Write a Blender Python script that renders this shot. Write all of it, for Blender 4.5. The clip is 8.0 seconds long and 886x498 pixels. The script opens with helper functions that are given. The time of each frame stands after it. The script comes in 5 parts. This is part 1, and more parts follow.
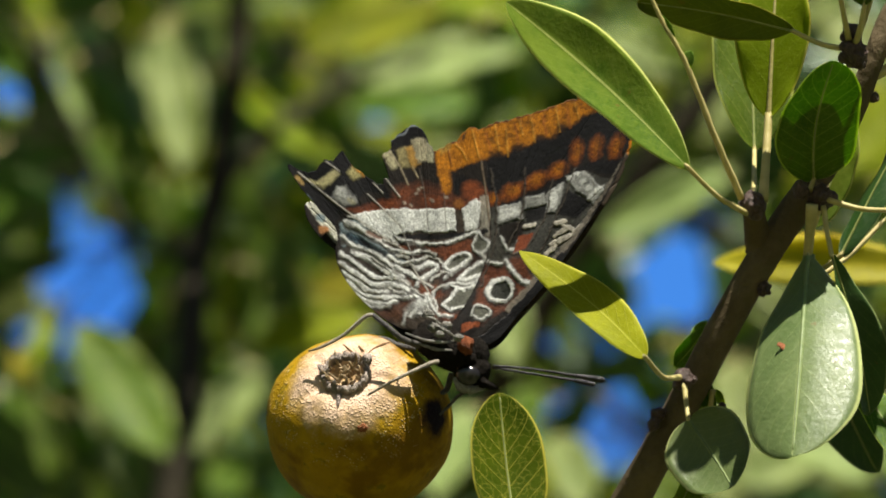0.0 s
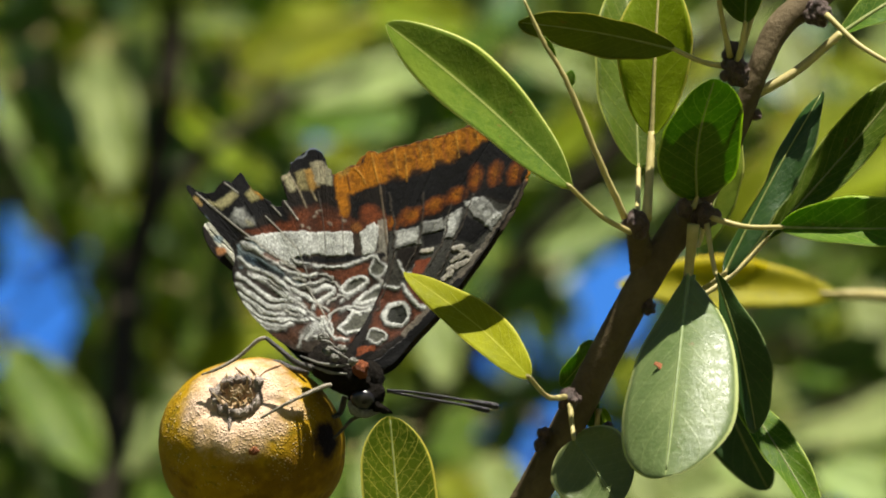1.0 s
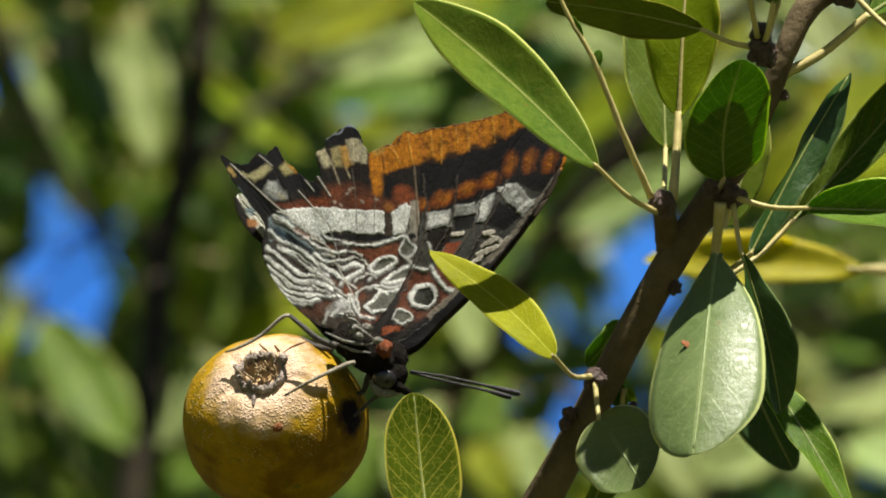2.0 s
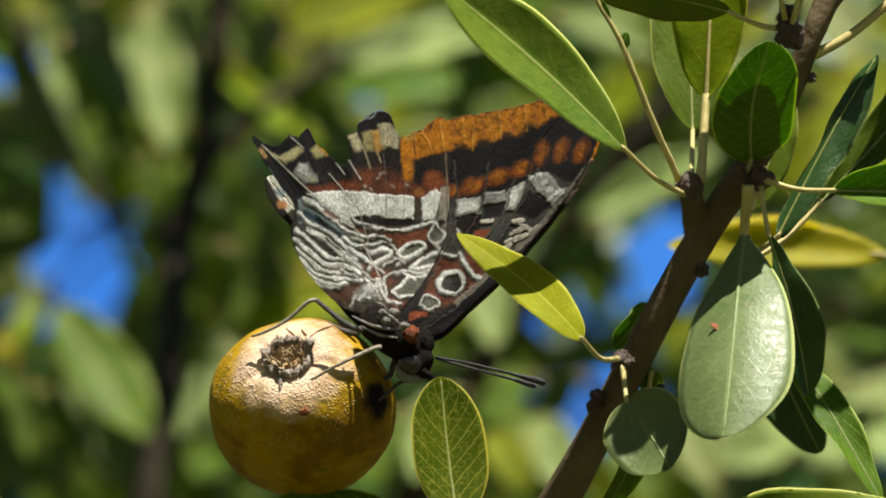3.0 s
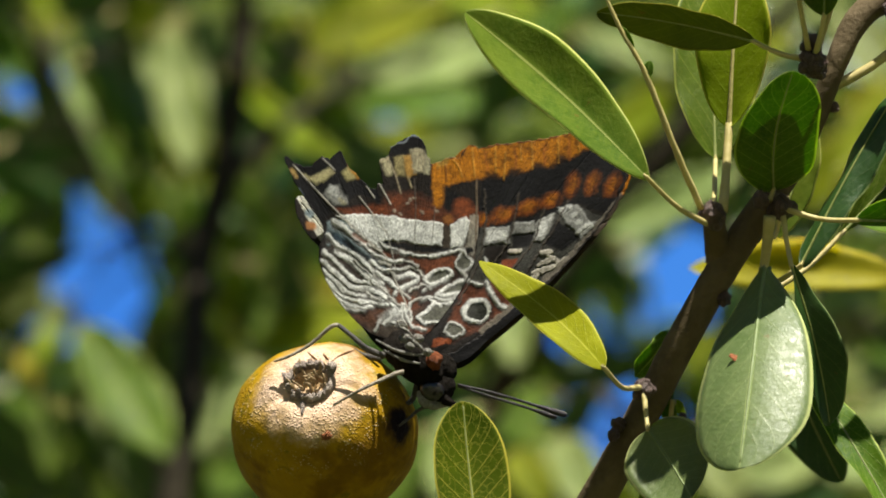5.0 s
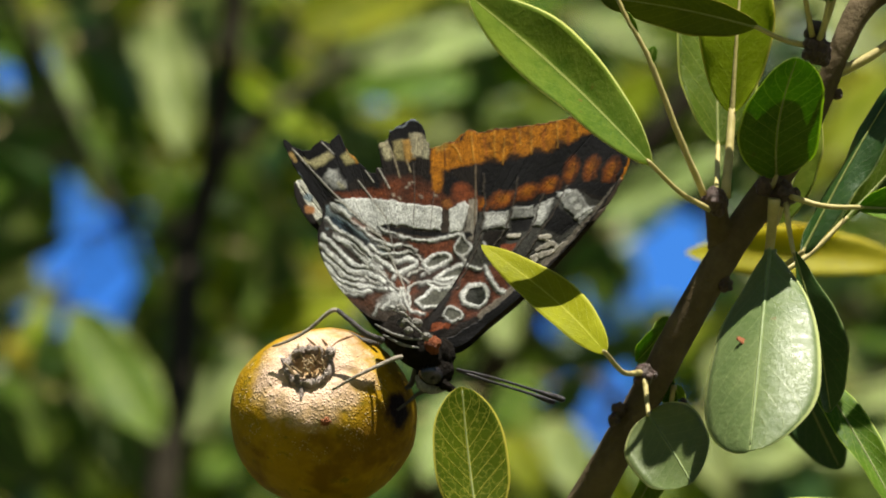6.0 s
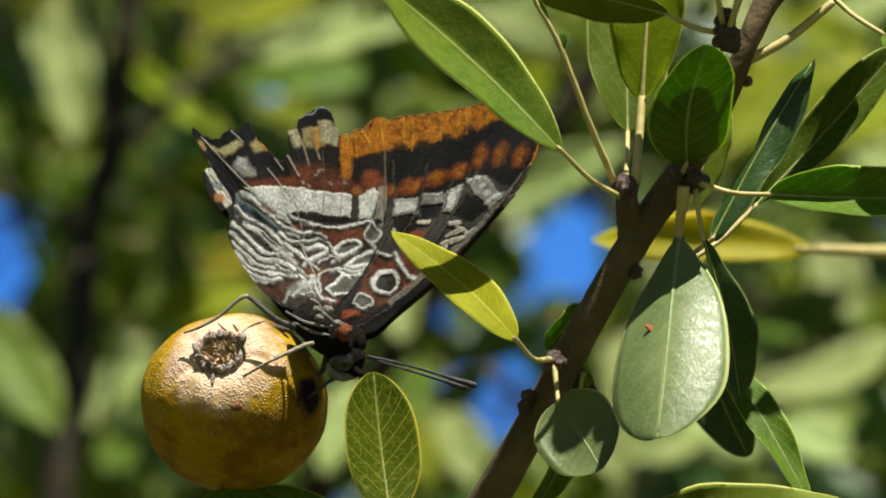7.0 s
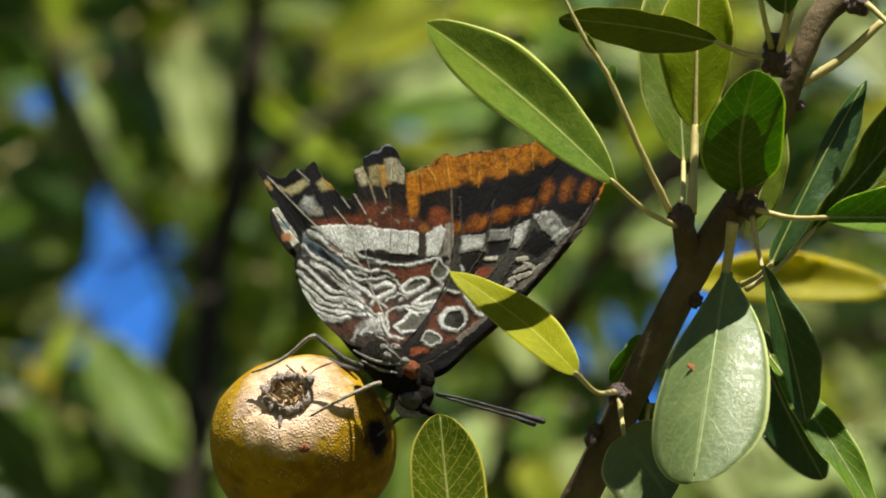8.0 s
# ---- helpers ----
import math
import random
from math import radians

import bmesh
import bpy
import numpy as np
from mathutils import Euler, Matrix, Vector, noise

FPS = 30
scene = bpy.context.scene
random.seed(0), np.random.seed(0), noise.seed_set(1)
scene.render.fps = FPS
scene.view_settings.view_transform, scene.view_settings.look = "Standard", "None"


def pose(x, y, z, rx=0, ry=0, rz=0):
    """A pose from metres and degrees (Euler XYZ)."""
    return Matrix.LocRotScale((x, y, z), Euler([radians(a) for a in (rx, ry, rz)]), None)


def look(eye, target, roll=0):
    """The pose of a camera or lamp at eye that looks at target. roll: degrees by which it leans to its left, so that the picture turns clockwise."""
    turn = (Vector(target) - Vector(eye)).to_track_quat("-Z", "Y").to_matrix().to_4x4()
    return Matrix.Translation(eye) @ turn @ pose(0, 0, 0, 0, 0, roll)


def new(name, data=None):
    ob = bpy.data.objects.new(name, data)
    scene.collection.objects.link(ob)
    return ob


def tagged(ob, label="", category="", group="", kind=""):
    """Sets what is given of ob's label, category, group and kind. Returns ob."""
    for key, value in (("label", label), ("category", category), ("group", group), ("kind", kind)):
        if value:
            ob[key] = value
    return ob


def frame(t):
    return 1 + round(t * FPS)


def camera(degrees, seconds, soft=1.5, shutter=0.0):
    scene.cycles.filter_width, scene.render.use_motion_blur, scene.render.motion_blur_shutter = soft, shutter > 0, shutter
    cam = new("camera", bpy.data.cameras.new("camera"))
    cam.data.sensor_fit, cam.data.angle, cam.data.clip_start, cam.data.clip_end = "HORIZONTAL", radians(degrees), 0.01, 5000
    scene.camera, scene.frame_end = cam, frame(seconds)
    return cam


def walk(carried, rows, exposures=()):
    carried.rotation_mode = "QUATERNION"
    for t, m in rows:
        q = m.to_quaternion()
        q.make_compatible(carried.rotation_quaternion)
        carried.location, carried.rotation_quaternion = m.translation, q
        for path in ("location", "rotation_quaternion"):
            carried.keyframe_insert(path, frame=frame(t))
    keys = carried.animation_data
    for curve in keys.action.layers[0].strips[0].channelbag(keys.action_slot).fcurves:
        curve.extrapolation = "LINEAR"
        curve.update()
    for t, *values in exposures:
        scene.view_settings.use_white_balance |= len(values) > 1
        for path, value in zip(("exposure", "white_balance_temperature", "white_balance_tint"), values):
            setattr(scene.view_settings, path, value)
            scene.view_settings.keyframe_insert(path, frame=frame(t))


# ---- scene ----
# A butterfly on a small wild pear, filmed by hand with a long lens from about 1.2 m.
# SPRAY is the frame of the sprig: x right, y away from the lens, z up, in a view that looks up by 35 degrees.
MM = 0.001
REACH = 1.2
SPRAY = pose(0, 0, 2.2, 35, 0, 0)

cam = camera(6.484, 8.0, soft=1.9)
cam.data.dof.use_dof = True
cam.data.dof.focus_distance = 1.19
cam.data.dof.aperture_fstop = 40.0

# seconds, sideways and upward drift in mm, turn to the left and upward in degrees
PATH = (
    (0.0, -0.0, 0.0, 0.000, 0.000),
    (0.2, 5.6, 0.9, -0.048, -0.020),
    (0.5, 14.0, 2.1, -0.046, -0.177),
    (0.7, 13.1, 1.7, -0.262, 0.103),
    (1.0, 11.7, 0.9, -0.232, 0.126),
    (1.2, 11.7, 1.8, -0.250, 0.143),
    (1.5, 11.6, 3.1, 0.120, 0.077),
    (1.8, 13.1, 2.4, 0.093, -0.099),
    (2.0, 14.0, 2.0, 0.055, -0.099),
    (2.2, 13.5, 1.7, 0.114, -0.132),
    (3.3, 10.5, 0.3, 0.134, -0.174),
    (3.5, 10.0, 0.0, 0.157, -0.224),
    (3.8, 10.4, -0.1, 0.161, -0.113),
    (4.0, 10.7, -0.2, 0.110, -0.049),
    (4.5, 12.7, 2.3, 0.318, -0.114),
    (4.7, 12.2, 2.4, 0.301, -0.047),
    (5.8, 9.3, 2.7, 0.198, -0.141),
    (6.0, 8.8, 2.8, 0.154, -0.182),
    (6.2, 6.8, 2.1, 0.073, -0.250),
    (6.5, 3.8, 1.2, -0.202, -0.169),
    (6.8, 4.3, 1.2, -0.532, -0.275),
    (7.0, 4.6, 1.3, -0.699, -0.217),
    (7.2, 8.5, 1.2, -0.706, 0.015),
    (7.5, 14.4, 0.9, -0.603, 0.047),
    (7.7, 17.1, 1.8, 0.033, 0.083),
    (8.0, 21.1, 3.1, 0.591, 0.001),
)
walk(cam, [(t, SPRAY @ pose(x * MM, -REACH, z * MM) @ pose(0, 0, 0, 0, 0, turn) @ pose(0, 0, 0, 90 + lift)) for t, x, z, turn, lift in PATH])

# ---- light ----
SUN_WAY = (SPRAY.to_3x3() @ Vector((0.18, -0.05, 0.98))).normalized()
world = bpy.data.worlds.new("sky")
scene.world = world
world.use_nodes = True
wn = world.node_tree.nodes
sky = wn.new("ShaderNodeTexSky")
sky.sky_type = 'NISHITA'
sky.sun_disc = False
sky.sun_elevation = math.asin(SUN_WAY.z)
sky.sun_rotation = math.atan2(SUN_WAY.x, SUN_WAY.y)
sky.altitude = 600
sky.dust_density = 0.0
sky.ozone_density = 0.6
wn["Background"].inputs["Strength"].default_value = 0.025
world.node_tree.links.new(sky.outputs["Color"], wn["Background"].inputs["Color"])
sun = new("sun", bpy.data.lights.new("sun", 'SUN'))
sun.data.energy = 5.0
sun.data.angle = radians(0.55)
sun.data.color = (1.0, 0.94, 0.82)
sun.matrix_world = look(Vector((0, 0, 6)) + SUN_WAY, (0, 0, 6))
scene.view_settings.exposure = 1.0


# ---- materials ----
def shader(name):
    m = bpy.data.materials.new(name)
    m.use_nodes = True
    nt = m.node_tree
    return m, nt, nt.nodes["Principled BSDF"], nt.nodes["Material Output"]


def node(nt, kind, **sets):
    n = nt.nodes.new(kind)
    for key, value in sets.items():
        n.inputs[key].default_value = value
    return n


def calc(nt, op, a, b=None, c=None):
    n = nt.nodes.new("ShaderNodeMath")
    n.operation = op
    for i, v in enumerate((a, b, c)):
        if v is None:
            continue
        if isinstance(v, (int, float)):
            n.inputs[i].default_value = v
        else:
            nt.links.new(v, n.inputs[i])
    return n.outputs[0]


def blend(nt, fac, a, b, mode='MIX'):
    n = nt.nodes.new("ShaderNodeMix")
    n.data_type, n.blend_type = 'RGBA', mode
    for slot, v in ((0, fac), (6, a), (7, b)):
        if isinstance(v, (int, float)):
            n.inputs[slot].default_value = v
        elif isinstance(v, tuple):
            n.inputs[slot].default_value = (*v, 1)
        else:
            nt.links.new(v, n.inputs[slot])
    return n.outputs[2]


def step(nt, v, lo, hi):
    n = nt.nodes.new("ShaderNodeMapRange")
    n.interpolation_type = 'SMOOTHSTEP'
    nt.links.new(v, n.inputs[0])
    n.inputs[1].default_value, n.inputs[2].default_value = lo, hi
    return n.outputs[0]


def grain(nt, scale, detail=4, rough=0.6):
    co = nt.nodes.new("ShaderNodeTexCoord")
    n = node(nt, "ShaderNodeTexNoise", Scale=scale, Detail=detail, Roughness=rough)
    nt.links.new(co.outputs["Object"], n.inputs["Vector"])
    return n.outputs["Fac"]


def relief(nt, bsdf, height, strength, distance):
    n = node(nt, "ShaderNodeBump", Strength=strength, Distance=distance)
    nt.links.new(height, n.inputs["Height"])
    nt.links.new(n.outputs[0], bsdf.inputs["Normal"])
    return n.outputs[0]


def leaf_material(name, dark, light, vein, glow, through_light=0.3, rough=0.42, net=0.5, spots=0.25, gloss=0.22):
    m, nt, b, out = shader(name)
    ln = nt.links.new
    uv = nt.nodes.new("ShaderNodeUVMap")
    sep = nt.nodes.new("ShaderNodeSeparateXYZ")
    ln(uv.outputs[0], sep.inputs[0])
    along = sep.outputs[0]
    across = calc(nt, 'ABSOLUTE', calc(nt, 'MULTIPLY_ADD', sep.outputs[1], 2.0, -1.0))
    wob = calc(nt, 'MULTIPLY', grain(nt, 160, 2), 0.25)
    side = calc(nt, 'ADD', calc(nt, 'MULTIPLY_ADD', along, 9.0, wob), calc(nt, 'MULTIPLY', across, -2.4))
    saw = calc(nt, 'ABSOLUTE', calc(nt, 'SUBTRACT', calc(nt, 'FRACT', side), 0.5))
    ribs = calc(nt, 'SUBTRACT', 1.0, step(nt, saw, 0.0, 0.05))
    mid = calc(nt, 'SUBTRACT', 1.0, step(nt, across, 0.015, 0.05))
    edge = step(nt, across, 0.93, 0.97)
    co = nt.nodes.new("ShaderNodeTexCoord")
    vor = node(nt, "ShaderNodeTexVoronoi", Scale=650.0)
    vor.feature = 'DISTANCE_TO_EDGE'
    bent = nt.nodes.new("ShaderNodeVectorMath")
    bent.operation = 'MULTIPLY_ADD'
    warp = node(nt, "ShaderNodeTexNoise", Scale=700.0)
    ln(co.outputs["Object"], warp.inputs["Vector"])
    ln(warp.outputs["Color"], bent.inputs[0])
    bent.inputs[1].default_value = (0.0018, 0.0018, 0.0018)
    ln(co.outputs["Object"], bent.inputs[2])
    ln(bent.outputs[0], vor.inputs["Vector"])
    web = calc(nt, 'SUBTRACT', 1.0, step(nt, vor.outputs["Distance"], 0.0, 0.06))
    coarse = step(nt, grain(nt, 70, 3), 0.3, 0.7)
    fine = step(nt, grain(nt, 900, 4, 0.7), 0.35, 0.75)
    tiny = step(nt, grain(nt, 3200, 3, 0.8), 0.4, 0.7)
    info = nt.nodes.new("ShaderNodeObjectInfo")
    col = blend(nt, coarse, dark, light)
    col = blend(nt, calc(nt, 'MULTIPLY', fine, spots), col, light)
    col = blend(nt, calc(nt, 'MULTIPLY', tiny, 0.7 * spots), col, light)
    col = blend(nt, calc(nt, 'MULTIPLY', web, 0.13 * net), col, vein)
    col = blend(nt, calc(nt, 'MULTIPLY', ribs, 0.35 * net), col, vein)
    line = calc(nt, 'MAXIMUM', calc(nt, 'MULTIPLY', mid, 0.55), calc(nt, 'MULTIPLY', edge, 0.85))
    col = blend(nt, line, col, vein)
    rust = step(nt, grain(nt, 330, 4, 0.7), 0.66, 0.72)
    col = blend(nt, calc(nt, 'MULTIPLY', rust, 0.5), col, (0.16, 0.07, 0.02))
    hsv = nt.nodes.new("ShaderNodeHueSaturation")
    ln(col, hsv.inputs["Color"])
    ln(calc(nt, 'MULTIPLY_ADD', info.outputs["Random"], 0.03, 0.485), hsv.inputs["Hue"])
    ln(calc(nt, 'MULTIPLY_ADD', info.outputs["Random"], 0.35, 0.82), hsv.inputs["Value"])
    ln(hsv.outputs[0], b.inputs["Base Color"])
    ln(calc(nt, 'MULTIPLY_ADD', fine, 0.25, rough - 0.02), b.inputs["Roughness"])
    height = calc(nt, 'ADD', calc(nt, 'MULTIPLY', ribs, -0.5 * net), calc(nt, 'ADD', calc(nt, 'MULTIPLY', web, -0.12 * net), calc(nt, 'MULTIPLY_ADD', fine, 0.35, calc(nt, 'MULTIPLY', tiny, 0.12))))
    b.inputs["Specular IOR Level"].default_value = gloss
    nrm = relief(nt, b, height, 0.6, 0.00015)
    tr = nt.nodes.new("ShaderNodeBsdfTranslucent")
    ln(blend(nt, 1.0, hsv.outputs[0], glow, 'MULTIPLY'), tr.inputs[0])
    ln(nrm, tr.inputs["Normal"])
    mix = nt.nodes.new("ShaderNodeMixShader")
    mix.inputs[0].default_value = through_light
    ln(b.outputs[0], mix.inputs[1])
    ln(tr.outputs[0], mix.inputs[2])
    ln(mix.outputs[0], out.inputs[0])
    return m


def plain(name, a, b, rough=0.6, scale=300.0, bump=0.4, depth=0.0002, low=0.35, high=0.68, spec=0.4):
    m, nt, p, out = shader(name)
    big = step(nt, grain(nt, scale, 5), low, high)
    small = grain(nt, scale * 6, 4, 0.7)
    nt.links.new(blend(nt, calc(nt, 'MULTIPLY_ADD', small, 0.5, calc(nt, 'MULTIPLY', big, 0.6)), a, b), p.inputs["Base Color"])
    nt.links.new(calc(nt, 'MULTIPLY_ADD', small, 0.3, rough - 0.15), p.inputs["Roughness"])
    p.inputs["Specular IOR Level"].default_value = spec
    relief(nt, p, calc(nt, 'ADD', small, big), bump, depth)
    return m


GREEN = leaf_material("green_leaf", (0.045, 0.098, 0.004), (0.105, 0.18, 0.01), (0.42, 0.46, 0.12), (2.5, 3.1, 0.25), 0.34, 0.45, 0.9, 0.4, 0.16)
# darker, less translucent green that carries the shade of the dark leaves
SHADED_GREEN = leaf_material("shaded_green_leaf", (0.014, 0.062, 0.01), (0.034, 0.105, 0.018), (0.28, 0.36, 0.14), (1.8, 2.4, 0.3), 0.2, 0.34, 0.4, 0.25, 0.45)
GREY = leaf_material("downy_leaf", (0.05, 0.1, 0.006), (0.16, 0.205, 0.02), (0.5, 0.5, 0.16), (2.4, 2.3, 0.4), 0.25, 0.48, 0.16, 0.5, 0.1)
YELLOW = leaf_material("yellowing_leaf", (0.14, 0.2, 0.002), (0.24, 0.3, 0.006), (0.5, 0.46, 0.1), (2.2, 2.1, 0.15), 0.4, 0.5, 0.5, 0.25, 0.1)
NETTED = leaf_material("veined_leaf", (0.04, 0.08, 0.002), (0.085, 0.135, 0.004), (0.55, 0.54, 0.08), (3.2, 3.0, 0.4), 0.3, 0.5, 1.7, 0.2, 0.06)
SATIN = leaf_material("satin_leaf", (0.072, 0.112, 0.032), (0.15, 0.19, 0.07), (0.5, 0.52, 0.22), (2.2, 2.4, 0.6), 0.2, 0.33, 0.35, 0.45, 0.42)
LEMON = leaf_material("lemon_yellow_leaf", (0.19, 0.2, 0.003), (0.3, 0.29, 0.008), (0.5, 0.46, 0.08), (1.8, 1.6, 0.2), 0.35, 0.5, 0.7, 0.25, 0.1)
GOLD = leaf_material("golden_leaf", (0.24, 0.21, 0.005), (0.36, 0.32, 0.012), (0.5, 0.4, 0.05), (2.4, 2.2, 0.3), 0.5, 0.5, 0.3)
SAGE = leaf_material("sage_green_leaf", (0.14, 0.2, 0.045), (0.27, 0.33, 0.11), (0.42, 0.46, 0.2), (2.2, 2.4, 0.9), 0.25, 0.42, 0.16, 0.25, 0.16)
THICK = leaf_material("olive_leaf", (0.06, 0.09, 0.004), (0.115, 0.15, 0.01), (0.4, 0.4, 0.08), (2.6, 2.4, 0.2), 0.26, 0.45, 0.4, 0.3, 0.2)
STALK = plain("pale_petiole", (0.4, 0.34, 0.11), (0.54, 0.46, 0.2), 0.5, 500, 0.3)
GREEN_RIB = plain("green_midrib", (0.12, 0.18, 0.05), (0.2, 0.26, 0.1), 0.5, 500, 0.3)
RIB = plain("leaf_midrib", (0.17, 0.22, 0.05), (0.3, 0.32, 0.1), 0.5, 500, 0.3)
BARK = plain("grey_brown_bark", (0.078, 0.058, 0.03), (0.165, 0.126, 0.072), 0.8, 160, 0.6, 0.0004, spec=0.15)
BUD = plain("dark_bud_scale", (0.03, 0.018, 0.015), (0.13, 0.085, 0.07), 0.42, 700, 0.7, 0.0004)
BUD_RUST = plain("rust_brown_scab", (0.2, 0.06, 0.02), (0.34, 0.12, 0.04), 0.8, 900, 0.8)
# darker copy of the bark: the background boughs' shade is in its colour
SHADED_BARK = plain("shaded_bark", (0.014, 0.012, 0.007), (0.045, 0.038, 0.024), 0.85, 120, 0.6, 0.0006, spec=0.1)
SOIL = plain("dry_grass_soil", (0.045, 0.05, 0.02), (0.12, 0.11, 0.045), 0.9, 3, 0.6, 0.01)


# ---- mesh helpers ----
def holder(name, m, label, category, group="", kind=""):
    ob = new(name)
    ob.empty_display_size = 0.01
    ob.matrix_world = m
    return tagged(ob, label, category, group, kind)


def part(name, verts, faces, material, parent=None, at=(0, 0, 0), label="", uvs=None, smooth=True):
    """verts in mm about the place at (mm, in the parent's space)."""
    me = bpy.data.meshes.new(name)
    me.from_pydata([tuple(c * MM for c in v) for v in verts], [], faces)
    me.materials.append(material)
    if uvs is not None:
        layer = me.uv_layers.new(name="UVMap")
        idx = np.empty(len(me.loops), dtype=np.int32)
        me.loops.foreach_get("vertex_index", idx)
        layer.data.foreach_set("uv", np.asarray(uvs, dtype=np.float32)[idx].ravel())
    if smooth:
        me.polygons.foreach_set("use_smooth", [True] * len(me.polygons))
    me.update()
    ob = new(name, me)
    if parent is not None:
        ob.parent = parent
    ob.location = Vector(at) * MM
    if label:
        ob["label"] = label
    return ob


def curve_points(pts, n):
    """n points on a smooth curve through pts."""
    p = np.array(pts, float)
    if len(p) == 2:
        k = np.linspace(0, 1, n)[:, None]
        return p[0] * (1 - k) + p[1] * k
    q = np.vstack([2 * p[0] - p[1], p, 2 * p[-1] - p[-2]])
    s = np.linspace(0, len(p) - 1 - 1e-9, n)
    i = s.astype(int)
    f = (s - i)[:, None]
    a, b, c, d = q[i], q[i + 1], q[i + 2], q[i + 3]
    return 0.5 * (2 * b + (c - a) * f + (2 * a - 5 * b + 4 * c - d) * f ** 2 + (3 * b - a - 3 * c + d) * f ** 3)


def tube(pts, radii, n=24, sides=10, rough=0.0, seed=0):
    """A round stem through pts (mm) with its radii spread along it, closed at both ends."""
    c = curve_points(pts, n)
    r = np.interp(np.linspace(0, 1, n), np.linspace(0, 1, len(radii)), radii)
    rng = np.random.RandomState(seed)
    t = np.gradient(c, axis=0)
    t /= np.linalg.norm(t, axis=1)[:, None] + 1e-12
    up = np.array([0.31, 0.9, 0.17])
    verts = []
    lump = rng.rand(n, sides)
    for i in range(n):
        u = np.cross(t[i], up)
        u /= np.linalg.norm(u)
        v = np.cross(t[i], u)
        for k in range(sides):
            a = 2 * math.pi * k / sides
            rr = r[i] * (1 + rough * (lump[i, k] - 0.5))
            verts.append(c[i] + rr * (math.cos(a) * u + math.sin(a) * v))
    faces = [(i * sides + k, i * sides + (k + 1) % sides, (i + 1) * sides + (k + 1) % sides, (i + 1) * sides + k) for i in range(n - 1) for k in range(sides)]
    faces += [tuple(range(sides - 1, -1, -1)), tuple(range((n - 1) * sides, n * sides))]
    return verts, faces


def blob(centre, axes, n=14, rough=0.0, seed=0, turn=None):
    """A lumpy ellipsoid (mm)."""
    rng = np.random.RandomState(seed)
    turn = turn or Matrix.Identity(3)
    verts, faces = [], []
    m = 2 * n
    for i in range(n + 1):
        th = math.pi * i / n
        for k in range(m):
            ph = 2 * math.pi * k / m
            d = Vector((math.sin(th) * math.cos(ph), math.sin(th) * math.sin(ph), math.cos(th)))
            w = 1 + rough * (noise.noise(d * 2.3 + Vector((seed * 3.1, 0, 0))) + 0.5 * noise.noise(d * 6 + Vector((seed, 5, 0))))
            v = turn @ Vector((d.x * axes[0] * w, d.y * axes[1] * w, d.z * axes[2] * w))
            verts.append((v.x + centre[0], v.y + centre[1], v.z + centre[2]))
    for i in range(n):
        for k in range(m):
            faces.append((i * m + k, (i + 1) * m + k, (i + 1) * m + (k + 1) % m, i * m + (k + 1) % m))
    return verts, faces


def joined(*pieces):
    verts, faces = [], []
    for v, f in pieces:
        k = len(verts)
        verts += list(v)
        faces += [tuple(i + k for i in face) for face in f]
    return verts, faces


def blade(base, tip, width, twist=0.0, fold=0.25, arch=0.06, sway=0.0, fat=0.5, blunt=0.5, thick=0.13, crease=1.3, wave=0.02, n=30, m=12, seed=0):
    """A leaf blade from base to tip (mm). twist: degrees about its length away from facing the lens; fold: the V of the two halves;
    arch: bow out of its plane; sway: bow within its plane; fat: where it is widest; blunt: how round its ends are. Returns verts about base, faces, uvs, midrib."""
    rng = np.random.RandomState(seed)
    ax = np.array(tip, float) - np.array(base, float)
    length = np.linalg.norm(ax)
    ax /= length
    face = np.array([0, -1.0, 0])
    nor = face - ax * face.dot(ax)
    nor /= np.linalg.norm(nor)
    side = np.cross(nor, ax)
    a = radians(twist)
    nor, side = nor * math.cos(a) + side * math.sin(a), side * math.cos(a) - nor * math.sin(a)
    ph = rng.rand(3) * 6.28
    power = math.log(0.5) / math.log(fat)
    verts, uvs, rib = [], [], []
    for layer in (0, 1):
        for i in range(n + 1):
            s = 0.5 - 0.5 * math.cos(math.pi * i / n)
            half = 0.5 * width * max(0.012, math.sin(math.pi * s ** power)) ** blunt
            mid = ax * (s * length) + nor * (arch * length * math.sin(math.pi * s)) + side * (sway * length * math.sin(math.pi * s))
            if layer == 0:
                rib.append(mid - nor * thick * 0.2)
            for k in range(m + 1):
                x = 2.0 * k / m - 1
                ripple = wave * length * math.sin(9 * s + ph[0] + (1.5 if x > 0 else 0)) * x * x + 0.35 * wave * length * math.sin(23 * s + ph[1]) * abs(x) ** 3
                p = mid + side * x * half * (1 + 0.03 * math.sin(11 * s + ph[2])) + nor * (fold * half * (abs(x) ** crease) + ripple)
                taper = 1 - 0.75 * abs(x) ** 4
                p = p - nor * thick * taper * layer
                verts.append(p)
                uvs.append((s, (x + 1) / 2))
    faces = []
    row, size = m + 1, (n + 1) * (m + 1)
    for i in range(n):
        for k in range(m):
            q = (i * row + k, i * row + k + 1, (i + 1) * row + k + 1, (i + 1) * row + k)
            faces.append(q)
            faces.append(tuple(j + size for j in reversed(q)))
    rim = [k for k in range(row)] + [i * row + m for i in range(1, n + 1)] + [n * row + k for k in range(m - 1, -1, -1)] + [i * row for i in range(n - 1, 0, -1)]
    for a0, b0 in zip(rim, rim[1:] + rim[:1]):
        faces.append((b0, a0, a0 + size, b0 + size))
    return verts, faces, uvs, rib


